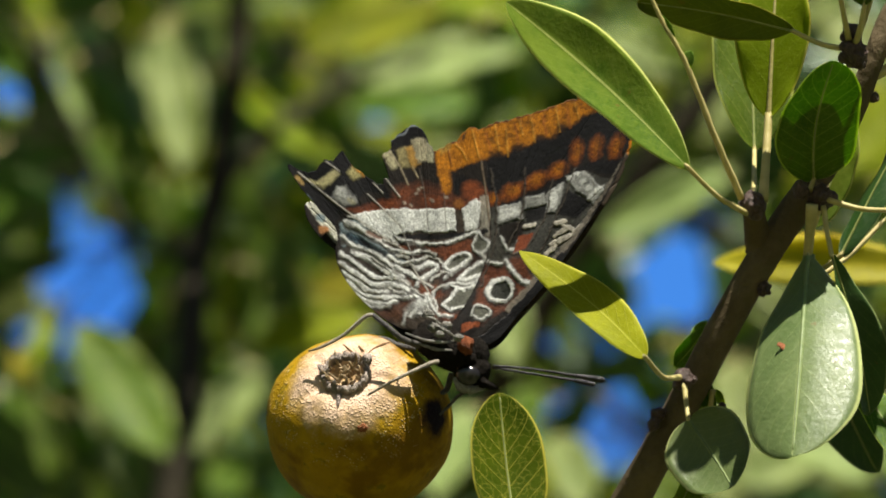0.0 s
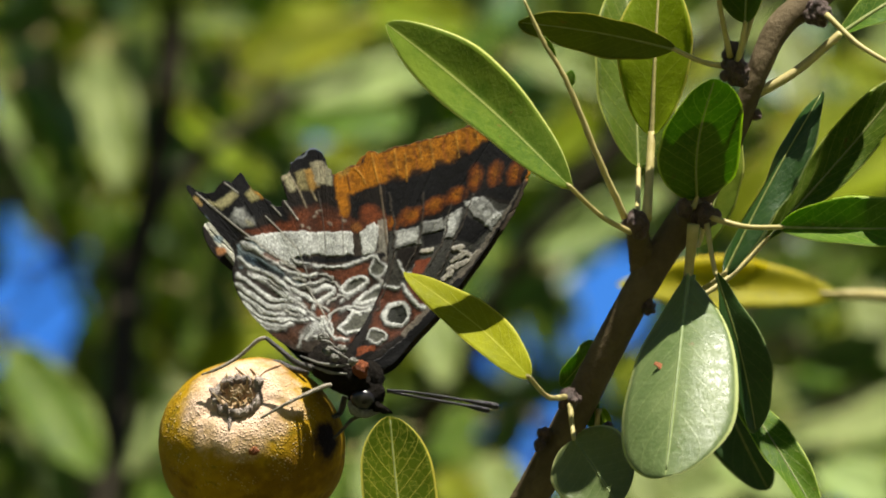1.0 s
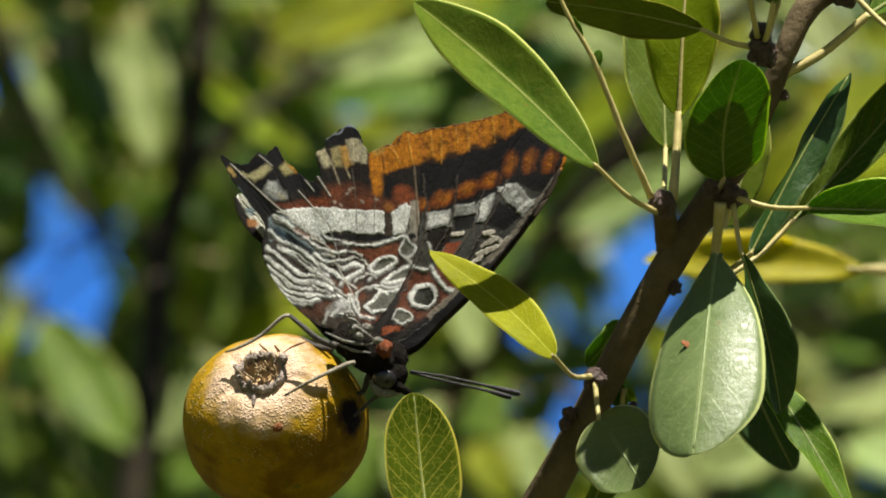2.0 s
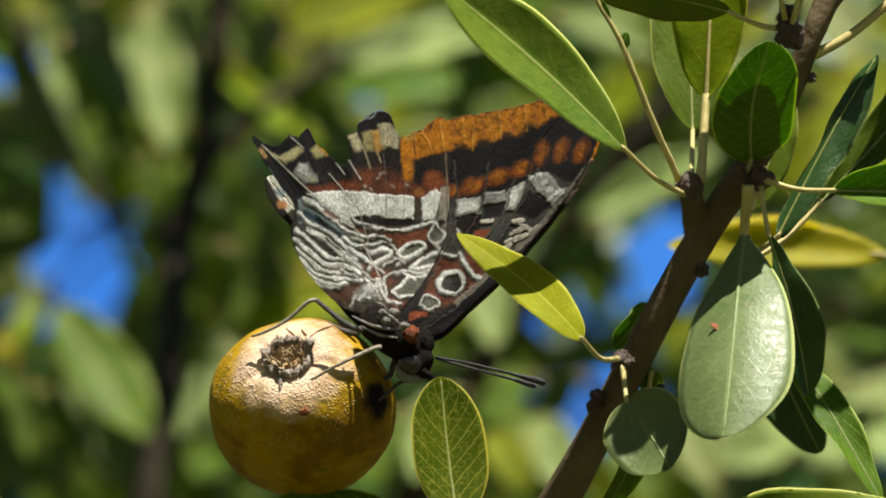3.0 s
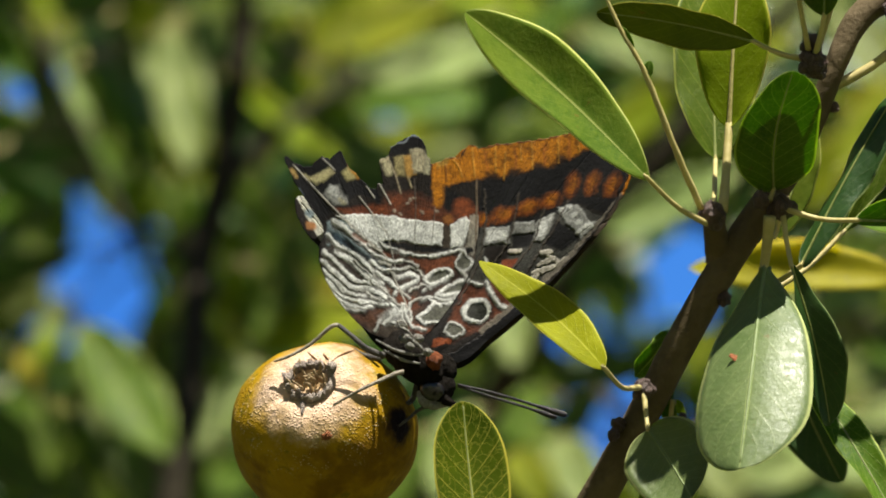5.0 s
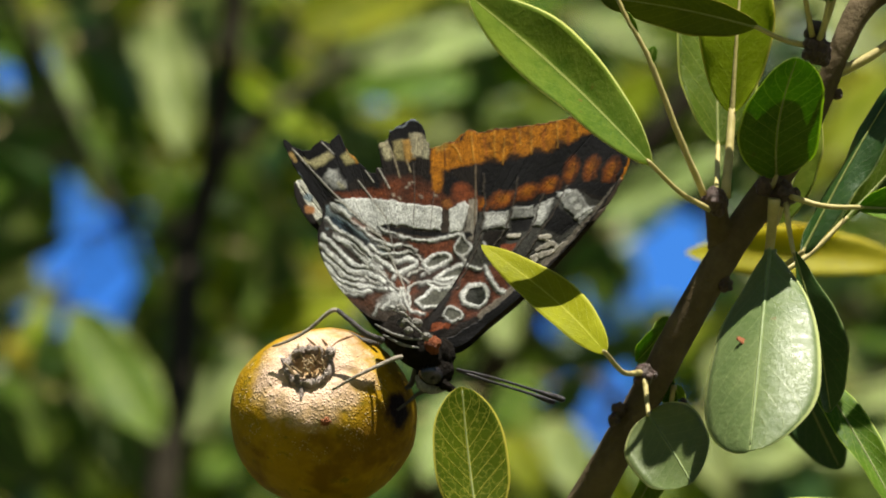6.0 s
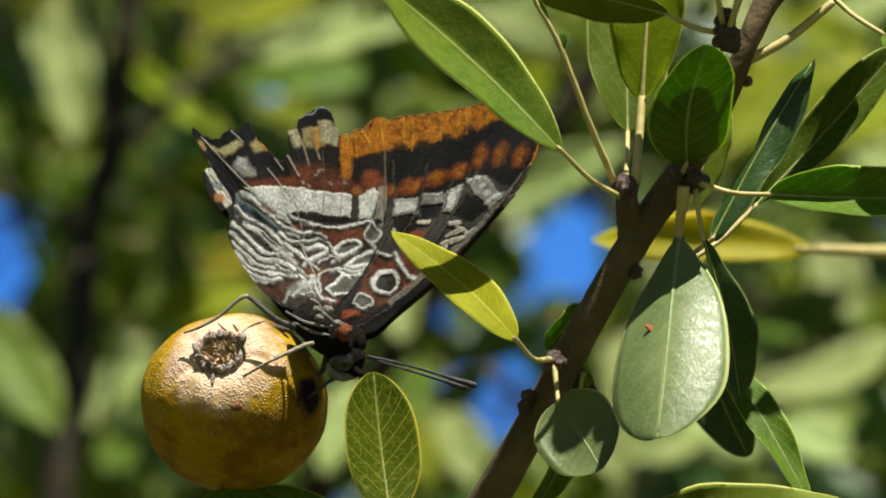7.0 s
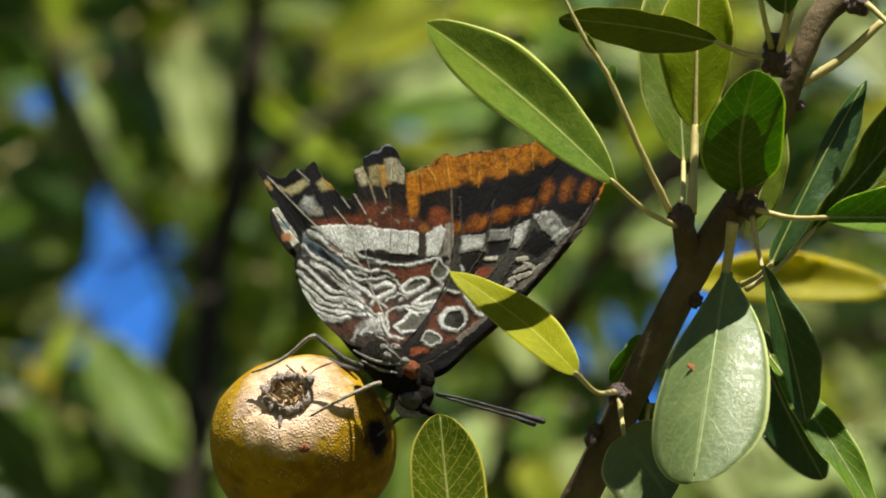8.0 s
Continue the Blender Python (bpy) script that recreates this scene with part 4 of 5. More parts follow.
def paint_forewing(w):
    w.area(ORANGE, (770, 300), (800, 240), (850, 220), (900, 205), (1030, 165), (1110, 190), (1050, 205), (1028, 212), (990, 240), (946, 255), (897, 275), (833, 292), soft=9)
    w.mottle(0.16, 13, 31)
    w.area(SOOT, (833, 292), (897, 275), (946, 255), (990, 240), (1028, 212), (1050, 196), (1122, 196), (1122, 250), (1054, 245), (1010, 275), (951, 304), (892, 334), (850, 345), soft=10)
    for x, y in ((836, 290), (880, 281), (920, 266), (960, 252), (1000, 232)):
        w.spot(SOOT, x, y + 2, 15, 15, -20, soft=9, strength=0.85)
    for x0, y0, x1, y1 in ((876, 222, 884, 268), (896, 230, 900, 278), (940, 206, 948, 252), (985, 190, 992, 234), (920, 214, 926, 240), (1018, 182, 1026, 210)):
        w.vein(AMBER, 2.8, (x0, y0), (x1, y1))
    for x, y in ((862, 235), (912, 220), (962, 204), (1004, 190)):
        w.line((0.3, 0.09, 0.015), 5, (x, y), (x + 7, y + 34), strength=0.6)
    w.line(SOOT, 5, (850, 226), (895, 213), (945, 199), (985, 185), (1022, 173), strength=0.7)
    # second row of orange, broken by the veins
    for x, y, rx, ry, a in ((872, 354, 13, 10, -10), (908, 340, 22, 13, -18), (950, 320, 22, 11, -28), (988, 302, 19, 12, -30), (1022, 270, 11, 20, 12), (1057, 262, 10, 20, 10), (1092, 260, 11, 22, 18)):
        w.spot((0.27, 0.07, 0.006), x, y, rx + 1, ry + 1, a, 0.03, 0.85, 9)
        w.spot(ORANGE, x + 1, y - 2, rx * 0.5, ry * 0.6, a, 0.04, 0.6, 8)
        w.line(SOOT, 5, (x + rx - 3, y - ry - 4), (x + rx - 6, y + ry + 4), strength=0.6, soft=4)
    w.area(SOOT, (868, 372), (915, 356), (965, 335), (1010, 306), (1040, 290), (1100, 282), (1090, 310), (1030, 300), (1000, 322), (960, 345), (910, 362))
    w.mottle(0.5, 6, 71)
    # chalky blocks and dark checks
    w.area(DUST, (870, 370), (960, 350), (1040, 305), (1085, 320), (1040, 390), (930, 520), (860, 560))
    w.area(ASH, (880, 366), (922, 360), (926, 388), (882, 400), lift=0.1)
    w.area(CHALK, (884, 370), (920, 366), (922, 382), (884, 392), lift=0.12, strength=0.75)
    w.area(ASH, (926, 352), (966, 342), (968, 362), (928, 372), lift=0.1)
    w.area(ASH, (972, 338), (1000, 325), (985, 378), (964, 378), lift=0.12)
    w.area(CHALK, (976, 342), (994, 332), (982, 368), (970, 370), lift=0.12, strength=0.7)
    w.area(ASH, (1002, 312), (1036, 304), (1062, 330), (1076, 328), (1052, 364), (1020, 338), lift=0.1)
    for x, y in ((1010, 318), (1022, 310), (1032, 322), (1042, 334), (1054, 340), (1046, 352), (1062, 336)):
        w.spot(CHALK, x, y, 7, 5, -30, 0.14, 0.7)
    w.area(SOOT, (1004, 336), (1046, 362), (1020, 388), (986, 382), (994, 352))
    w.area(SOOT, (930, 374), (966, 362), (962, 388), (932, 394), strength=0.9)
    w.area(UMBER, (884, 400), (930, 392), (924, 430), (880, 440))
    for x, y, a in ((938, 400, -8), (992, 396, -12), (1006, 404, 10), (992, 414, -30), (1020, 408, -40), (985, 430, -20), (1000, 424, -40), (975, 444, -35)):
        w.line((0.45, 0.42, 0.36), 8, (x - 9, y - a / 5), (x + 9, y + a / 5), lift=0.12)
    w.ridge(6, (888, 424), (896, 440), (914, 446), (918, 430))
    w.area((0.2, 0.05, 0.02), (918, 420), (946, 412), (934, 440), (910, 450))
    w.area((0.12, 0.038, 0.018), (860, 470), (925, 455), (948, 500), (900, 545), (850, 575), (840, 540), soft=8)
    w.area((0.05, 0.048, 0.04), (872, 398), (892, 440), (888, 476), (862, 470), (862, 430), soft=6)
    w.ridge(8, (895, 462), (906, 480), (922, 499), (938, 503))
    # the ring's shade, painted as a dark spot shifted down and right
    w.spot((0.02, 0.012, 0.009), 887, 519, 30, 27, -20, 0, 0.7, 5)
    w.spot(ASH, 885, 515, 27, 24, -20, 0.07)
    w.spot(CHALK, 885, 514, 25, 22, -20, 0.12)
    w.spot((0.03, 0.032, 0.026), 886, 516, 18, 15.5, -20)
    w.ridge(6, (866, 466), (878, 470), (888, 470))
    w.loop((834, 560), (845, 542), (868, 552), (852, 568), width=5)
    w.area((0.32, 0.08, 0.025), (815, 575), (850, 568), (845, 580), (815, 590), strength=0.8)
    # leading edge
    w.line((0.17, 0.15, 0.12), 13, (1106, 290), (1060, 362), (1010, 430), (955, 494), (900, 548), lift=0.05, strength=0.8)
    w.line(UMBER, 11, (1119, 238), (1102, 300), (1064, 368), (1016, 436), (966, 502), lift=0.1)
    w.line(SOOT, 24, (1000, 458), (962, 506), (914, 558), (872, 596), (838, 614), lift=0.1)
    for a in (((868, 300), (878, 360), (876, 430), (850, 510)), ((930, 300), (926, 370), (900, 440)), ((978, 320), (966, 380), (930, 450)), ((1020, 300), (992, 370), (950, 460))):
        w.line((0.06, 0.05, 0.04), 2.5, *a, lift=0.08)
    w.mottle(0.3, 9, 51)
    w.dust(0.7)


def butterfly_thing():
    bf = holder("butterfly", spray_at(BUTTERFLY_AT), "two-tailed brown butterfly with closed white-striped wings feeding on the pear", "butterfly")
    o = np.array(BUTTERFLY_AT)
    scales = wing_material()
    hw = Wing((778, 588), HIND_EDGE, 700, 240)
    paint_hindwing(hw)
    hw.build("hindwing", bf, scales, -1.2, 0.24, "hindwing with white stripes and a ragged tailed edge", 0.5)
    fw = Wing((800, 592), FORE_EDGE, 640, 240)
    paint_forewing(fw)
    fw.build("forewing", bf, scales, -1.08, 0.24, "forewing with an orange margin and grey checks", 0.5)
    back = Wing((778, 588), FAR_EDGE, 300, 90)
    back.area((0.5, 0.5, 0.42), (530, 350), (610, 350), (640, 480), (590, 430))
    back.line(UMBER, 14, (538, 372), (552, 402), (572, 425), (592, 446))
    back.spot(SLATE, 566, 386, 9, 6, 30)
    back.spot((0.35, 0.16, 0.06), 572, 408, 10, 7, 30)
    back.dust(0.6)
    ob = back.build("hindwing", bf, scales, 1.6, 0.28, "far hindwing")
    ob.matrix_basis = pose(0, 0.0003, 0)
    far = Wing((800, 592), FORE_EDGE, 300, 60)
    far.line((0.06, 0.045, 0.03), 20, (1119, 238), (1102, 300), (1064, 368), (1016, 436), (962, 500), (905, 554), (840, 606))
    far.line(ORANGE, 18, (1060, 176), (1110, 200), (1112, 250))
    far.dust(0.6)
    ob = far.build("forewing", bf, scales, 1.9, 0.28, "far forewing with a dark leading edge")
    ob.matrix_basis = pose(0.0001, 0.0004, -0.0010, 0, 0.2, 0)

    fur = plain("dark_body_fur", (0.005, 0.004, 0.003), (0.022, 0.018, 0.014), 0.85, 1500, 1.0, 0.0004, spec=0.08)
    pale = plain("white_body_fur", (0.22, 0.21, 0.18), (0.5, 0.49, 0.45), 0.8, 2200, 1.0, 0.0004)
    rusty = plain("rusty_fur", (0.25, 0.06, 0.02), (0.42, 0.12, 0.03), 0.8, 2000, 1.0, 0.0004)
    shell = plain("dark_eye", (0.008, 0.007, 0.008), (0.02, 0.018, 0.02), 0.2, 2500, 0.2, 0.00005, spec=0.7)
    horn = plain("black_antenna", (0.008, 0.008, 0.01), (0.02, 0.02, 0.024), 0.4, 1500, 0.5)
    shank = plain("grey_leg", (0.2, 0.17, 0.13), (0.4, 0.35, 0.27), 0.6, 1500, 0.7)
    dim = plain("dark_leg", (0.03, 0.028, 0.026), (0.1, 0.09, 0.08), 0.6, 1500, 0.7)

    def at(p):
        return np.array(p) - o

    tilt = pose(0, 0, 0, 0, 28, 0).to_3x3()
    part("thorax", *blob(at((0.69, -6, -15.18)), (5.6, 3.6, 3.0), 20, 0.12, 3, tilt), fur, bf, label="furry black thorax")
    part("abdomen", *tube([at(p) for p in ((-1.21, -2, -13.76), (-6.01, 6, -10.37), (-9.97, 10, -6.47), (-12.62, 13, -1.67))], (2.6, 2.4, 1.9, 0.7), 24, 14, 0.06, 4), fur, bf)
    for i, q in enumerate((
        ((-5.68, -9, -12.82), (-2.75, -11, -13.83), (0.52, -11, -14.17), (2.67, -10, -13.67)), ((-4.22, -9, -14.20), (-1.20, -11, -15.21), (1.38, -10, -15.39)), ((-1.89, -10, -11.26), (0.09, -11, -12.28), (1.80, -11, -13.32)), ((-3.35, -10, -10.23), (-1.37, -11, -10.65), (-0.34, -11, -11.51)))):
        part("fur_stripe", *tube([at(p) for p in q], (0.14, 0.27, 0.14), 14, 6, 0.6, i), pale, bf, label="white fur stripe")
    for i, (p, r) in enumerate((((-1.38, -10, -11.95), 0.9), ((0.52, -10, -11.69), 0.8), ((-2.24, -10, -9.89), 0.8), ((2.32, -11, -13.49), 0.7), ((-0.52, -11, -12.97), 0.7))):
        part("fur_tuft", *blob(at(p), (r, r * 0.7, r * 0.8), 12, 0.5, i), pale, bf)
    part("collar", *blob(at((3.44, -9, -14.71)), (1.2, 0.9, 1.5), 10, 0.4, 6), rusty, bf, label="rusty orange collar tuft")
    part("neck", *blob(at((4.66, -5, -16.15)), (2.4, 3.0, 2.7), 14, 0.15, 8), fur, bf)
    head = part("head", *blob(at((4.49, -6, -18.55)), (2.9, 2.6, 2.4), 16, 0.1, 9), fur, bf)
    for d, name in ((8.2, "eye"), (3.6, "eye")):
        part(name, *blob(at((3.81, -0, -19.25)) - np.array([0, d, 0]), (1.9, 1.2, 1.6), 14), shell, head, label="glossy dark eye")
    part("eye_rim", *tube([at(p) for p in ((1.89, -8, -19.55), (2.67, -8.2, -20.92), (4.48, -8, -21.44), (6.72, -7, -20.95))], (0.4, 0.75, 0.7, 0.3), 16, 7, 0.3), pale, head, label="cream rim under the eye")
    part("palp", *tube([at(p) for p in ((5.68, -8, -20.24), (7.23, -8, -20.84), (8.44, -8, -21.27))], (0.8, 0.6, 0.15), 10, 7, 0.3), fur, head)
    part("proboscis", *tube([at(p) for p in ((5.69, -7, -21.12), (2.67, -7, -22.15), (0.95, -7, -23.88), (-0.52, -7, -25.34))], (0.32, 0.3, 0.25, 0.2), 20, 7), dim, head, label="thin brown proboscis")
    for q in (((7.58, -8, -17.83), (12.56, -9, -18.16), (18.57, -10, -19.00), (24.25, -10, -19.95)), ((7.60, -5, -18.04), (12.63, -3, -18.94), (18.71, -1, -19.92), (23.06, -0, -20.72))):
        pts = [at(p) for p in q]
        ant = part("antenna", *tube(pts, (0.24, 0.19, 0.22, 0.36), 30, 7), horn, head)
        end = curve_points(pts, 30)
        part("club", *tube((end[22], end[26], end[29], end[29] + (end[29] - end[28]) * 0.7), (0.3, 0.5, 0.52, 0.2), 12, 8), horn, ant, label="thick black antenna club")
    legs = []
    for m, q, r in ((shank, ((-0.77, -13, -17.07), (-2.23, -14, -17.48), (-7.19, -16, -19.76), (-11.31, -14.6, -22.10)), (0.36, 0.34, 0.26, 0.18)),
                    (dim, ((-3.61, -9, -14.71), (-6.19, -10, -13.67), (-8.25, -10, -11.95), (-10.67, -9, -9.98)), (0.55, 0.5, 0.42, 0.34)),
                    (dim, ((-4.24, -3, -15.31), (-6.84, -2, -14.80), (-9.18, -1, -13.77), (-12.48, -0, -14.31)), (0.5, 0.5, 0.4, 0.25)),
                    (dim, ((1.38, -2, -18.96), (0.52, -2, -21.55), (-1.21, -4, -22.38)), (0.5, 0.45, 0.25))):
        leg = part("leg", *tube([at(p) for p in q], r, 20, 8, 0.1), m, bf)
        legs.append(leg)
    part("shin", *tube([at(p) for p in ((-10.67, -9, -9.98), (-11.96, -9, -10.41), (-14.99, -8, -13.00), (-18.26, -8, -14.81), (-20.51, -7, -15.60))], (0.34, 0.32, 0.28, 0.24, 0.15), 24, 8, 0.1), shank, legs[1])
    return bf, legs


butterfly, legs = butterfly_thing()


# ---- the bushes behind ----
GAPS = ((205, 590, 45), (15, 160, 60), (165, 500, 85), (112, 385, 30), (20, 610, 40), (600, 105, 28), (1070, 745, 85), (1180, 500, 80), (980, 595, 50), (1040, 25, 28), (690, 205, 40), (1620, 95, 45), (1780, 470, 40))


def bough(label, stems, wood=SHADED_BARK):
    """A bough of the thicket: stems as (u, v, y, radius in mm) points. Returns a function that hangs a leaf on it."""
    pivot = spread(*stems[0][0][:3])
    br = holder("background_branch", spray_at(pivot), label, "branch", "boughs behind the butterfly")
    track = []
    for i, pts in enumerate(stems):
        line = [spread(*p[:3]) for p in pts]
        part("stem", *tube([p - pivot for p in line], [p[3] for p in pts], 30, 10, 0.12, i), wood, br)
        track.append(curve_points(line, 40))
    track = np.vstack(track)
    rng = np.random.RandomState(len(label))

    def hang(u0, v0, u1, v1, width, material, y=1450, lit=1.0, fat=0.5, sway=0.0, fold=None):
        """width in plan units; lit: 1 shows the upper face, -1 the underside."""
        y += 0.4 * (441 - v0) if y > 1000 else 0
        a, b = spread(u0, v0, y), spread(u1, v1, y)
        d = b - a
        size = np.linalg.norm(d)
        b[1] += lit * math.copysign(0.75 * abs(d[2]), d[2])
        twist = lit * math.copysign(46 * abs(d[0]) / size, d[0])
        wide = width * 0.0867 * (1 + y / 1200) / math.cos(radians(twist)) ** 0.7
        near = track[np.argmin(np.linalg.norm(track - a, axis=1))]
        away = near - a
        knot = a + away * min(1.0, 14.0 / max(np.linalg.norm(away), 1e-6))
        if np.linalg.norm(away) > 14:
            part("twig", *tube((near - pivot, (near + knot) / 2 - pivot + np.array([0, 0, 4.0]), knot - pivot), (0.8, 0.6, 0.45), 10, 6), wood, br)
        leaf(br, pivot, a, b, wide, material, stem=knot, detail=False, twist=twist, fold=0.3 + 0.2 * rng.rand() if fold is None else fold, arch=0.1 * (rng.rand() - 0.4), sway=sway, fat=fat, blunt=0.62, n=16, m=6, seed=100 + int(u0 + v0), petiole=0.6)

    return hang


def upright_bough():
    hang = bough("out-of-focus upright bough with green leaves in sun and shade", (
        ((424, -260, 1440, 4.0), (420, 60, 1420, 4.3), (400, 220, 1400, 4.5), (382, 340, 1380, 4.6), (350, 450, 1360, 5.4), (342, 560, 1330, 5.0), (326, 720, 1290, 5.2), (300, 900, 1260, 5.6), (270, 1240, 1250, 7)),
        ((350, 450, 1360, 3.2), (252, 440, 1420, 1.9), (205, 380, 1490, 1.8), (160, 290, 1500, 1.7), (70, 110, 1500, 1.5), (20, 20, 1490, 1.3)),
        ((382, 340, 1380, 3), (470, 240, 1440, 2.5), (610, 150, 1520, 2), (760, 100, 1500, 1.5))))
    # pale and dark leaves that hang to the fork
    hang(298, 40, 332, 305, 96, SAGE, 1400, 0.9)
    hang(46, 80, 122, 335, 66, SHADED_GREEN, 1380, -1)
    hang(140, 100, 268, 300, 52, SHADED_GREEN, 1400, -0.9)
    hang(196, 20, 226, 150, 50, SHADED_GREEN, 1420, -1)
    hang(78, 60, 196, 340, 24, SAGE, 1460, 0.8)
    hang(150, 230, 262, 430, 44, GREEN, 1480, 0.5)
    hang(230, 90, 300, 190, 30, SAGE, 1470, 0.7)
    hang(392, 104, 612, 258, 58, SHADED_GREEN, 1440, -1)
    hang(380, 128, 600, 296, 46, YELLOW, 1400, 1)
    hang(290, 310, 300, 420, 60, GREEN, 1560, 0.5)
    hang(-70, 210, 100, 300, 70, SHADED_GREEN, 1420, -1)
    hang(-80, 330, 60, 400, 60, SHADED_GREEN, 1440, -1)
    hang(-40, 270, 96, 372, 56, SHADED_GREEN, 1400, -1)
    hang(-60, 400, 50, 330, 60, GREEN, 1460, 0.4)
    hang(-120, 500, 132, 446, 78, SHADED_GREEN, 1380, -1, 0.45)
    hang(-60, 20, 40, 150, 70, GREEN, 1460, 0.5)
    hang(96, 52, 40, -70, 60, YELLOW, 1480, 0.5)
    # round the lower trunk
    hang(140, 575, 302, 806, 122, GREEN, 1280, 1)
    hang(90, 560, 62, 650, 46, YELLOW, 1500, 0.8)
    hang(26, 630, 56, 690, 34, GOLD, 1500, 0.8)
    hang(-60, 680, 150, 900, 130, SHADED_GREEN, 1380, -1)
    hang(40, 660, 20, 900, 70, GREEN, 1460, 0.6)
    hang(140, 690, 245, 905, 26, SAGE, 1440, 0.8)
    hang(230, 770, 320, 930, 84, SHADED_GREEN, 1420, -1)
    hang(60, 690, 110, 870, 54, GREEN, 1340, 0.6)
    hang(250, 700, 214, 860, 40, SHADED_GREEN, 1340, -1)
    hang(290, 560, 320, 720, 40, SHADED_GREEN, 1420, -1)
    hang(462, 650, 348, 800, 84, SAGE, 1400, 1)
    hang(440, 800, 360, 900, 70, GREEN, 1420, 0.7)
    hang(395, 470, 404, 620, 30, YELLOW, 1460, 0.6)
    hang(446, 470, 462, 640, 36, GREEN, 1480, 0.6)
    hang(505, 395, 510, 560, 62, SHADED_GREEN, 1400, -1)
    hang(440, 625, 650, 560, 80, YELLOW, 1440, 0.8)
    hang(550, 520, 650, 494, 62, LEMON, 1460, 0.6)
    hang(430, 300, 470, 450, 50, GREEN, 1560, 0.4)
    # the top edge
    hang(290, 26, 570, 8, 56, GREEN, 1460, 0.8)
    hang(530, 112, 790, 6, 84, YELLOW, 1430, 1)
    hang(520, 40, 470, 150, 60, SHADED_GREEN, 1480, -1)
    hang(560, 160, 920, 92, 80, SAGE, 1420, 1, 0.55)
    hang(610, 190, 860, 186, 70, GREEN, 1540, 0.6)
    hang(880, 20, 845, 260, 50, SHADED_GREEN, 1400, -1)
    hang(760, -20, 960, 40, 76, YELLOW, 1500, 0.7)
    hang(900, 90, 1010, -10, 56, GREEN, 1520, 0.6)
    hang(230, -30, 290, -110, 80, GREEN, 1480, 0.8)
    hang(20, 10, -80, -70, 120, SHADED_GREEN, 1460, -1)
    hang(80, 20, 210, -50, 70, SHADED_GREEN, 1460, -1)


def slanting_bough():
    hang = bough("out-of-focus slanting bough with pale and dark leaves", (
        ((1330, 60, 1500, 4.2), (1235, 190, 1500, 4.8), (1130, 320, 1500, 5.2), (1030, 450, 1510, 5.6), (930, 600, 1520, 6), (840, 760, 1540, 6.5), (760, 900, 1560, 7), (640, 1250, 1600, 9)),
        ((1130, 320, 1500, 3), (1290, 420, 1480, 2.6), (1450, 520, 1470, 2.4), (1620, 620, 1460, 2), (1780, 660, 1440, 1.6)),
        ((930, 600, 1520, 3), (1040, 690, 1500, 2.4), (1180, 800, 1480, 2.2), (1330, 900, 1470, 2)),
        ((1330, 60, 1500, 3.6), (1480, -40, 1500, 3), (1700, -120, 1500, 2.5))))
    # between the wing and the stem
    hang(1300, 300, 1060, 420, 66, SAGE, 1430, 0.5)
    hang(1075, 440, 1000, 520, 50, SHADED_GREEN, 1440, -1)
    hang(1170, 610, 975, 680, 66, SHADED_GREEN, 1420, -1)
    hang(1050, 690, 970, 780, 60, SHADED_GREEN, 1420, -0.8)
    hang(885, 500, 905, 650, 80, SAGE, 1400, 1)
    hang(860, 420, 960, 540, 70, GREEN, 1560, 0.4)
    hang(960, 690, 880, 780, 70, GREEN, 1500, 0.7)
    hang(830, 720, 770, 880, 86, SAGE, 1400, 1)
    hang(990, 770, 1030, 900, 90, SAGE, 1420, 1)
    hang(720, 760, 680, 900, 80, GREEN, 1500, 0.8)
    hang(1120, 820, 1200, 920, 80, GREEN, 1480, 0.8)
    hang(1000, 60, 1190, 130, 60, SAGE, 1520, 0.8)
    hang(1170, 150, 1060, 270, 76, YELLOW, 1500, 0.5)
    hang(1150, 20, 1100, 150, 70, GREEN, 1520, 0.5)
    # behind the stem and the hanging leaf
    hang(1290, 640, 1330, 800, 110, SAGE, 1420, 1)
    hang(1320, 480, 1420, 600, 90, SAGE, 1500, 0.8)
    hang(1380, 770, 1540, 850, 90, SAGE, 1400, 1)
    hang(1230, 760, 1290, 900, 90, SAGE, 1400, 1)
    hang(1390, 640, 1440, 760, 90, YELLOW, 1450, 0.8)
    hang(1440, 560, 1560, 500, 80, SAGE, 1450, 0.9)
    hang(1560, 800, 1700, 860, 90, SAGE, 1400, 1)
    hang(900, 800, 960, 900, 80, YELLOW, 1420, 0.9)
    hang(1300, 860, 1460, 800, 80, SAGE, 1480, 0.8)
    hang(1520, 600, 1700, 560, 84, SHADED_GREEN, 1440, -1)
    hang(1480, 750, 1800, 640, 74, SAGE, 1400, 1, 0.5, -0.12)
    hang(1500, 640, 1760, 600, 60, GREEN, 1500, 0.6)
    hang(1480, 720, 1660, 790, 90, SHADED_GREEN, 1440, -1)
    hang(1560, 850, 1720, 760, 90, GREEN, 1460, 0.8)
    hang(1700, 700, 1800, 860, 90, SHADED_GREEN, 1440, -1)
    hang(1640, 470, 1700, 610, 96, SAGE, 1440, 1)
    hang(1560, 460, 1650, 420, 60, GREEN, 1520, 0.6)
    hang(1480, 400, 1600, 520, 80, GREEN, 1540, 0.4)
    # the bright leaves behind the upper spurs
    hang(1480, 310, 1650, 130, 110, YELLOW, 1340, 0.9)
    hang(1330, 70, 1490, -30, 84, SAGE, 1400, 0.9)
    hang(1200, 60, 1330, 20, 70, YELLOW, 1420, 0.9)
    hang(1560, 70, 1720, 150, 80, YELLOW, 1380, 0.8)
    hang(1400, 60, 1240, 130, 80, YELLOW, 1460, 0.8)
    hang(1540, 330, 1830, 190, 150, YELLOW, 1400, 0.8)
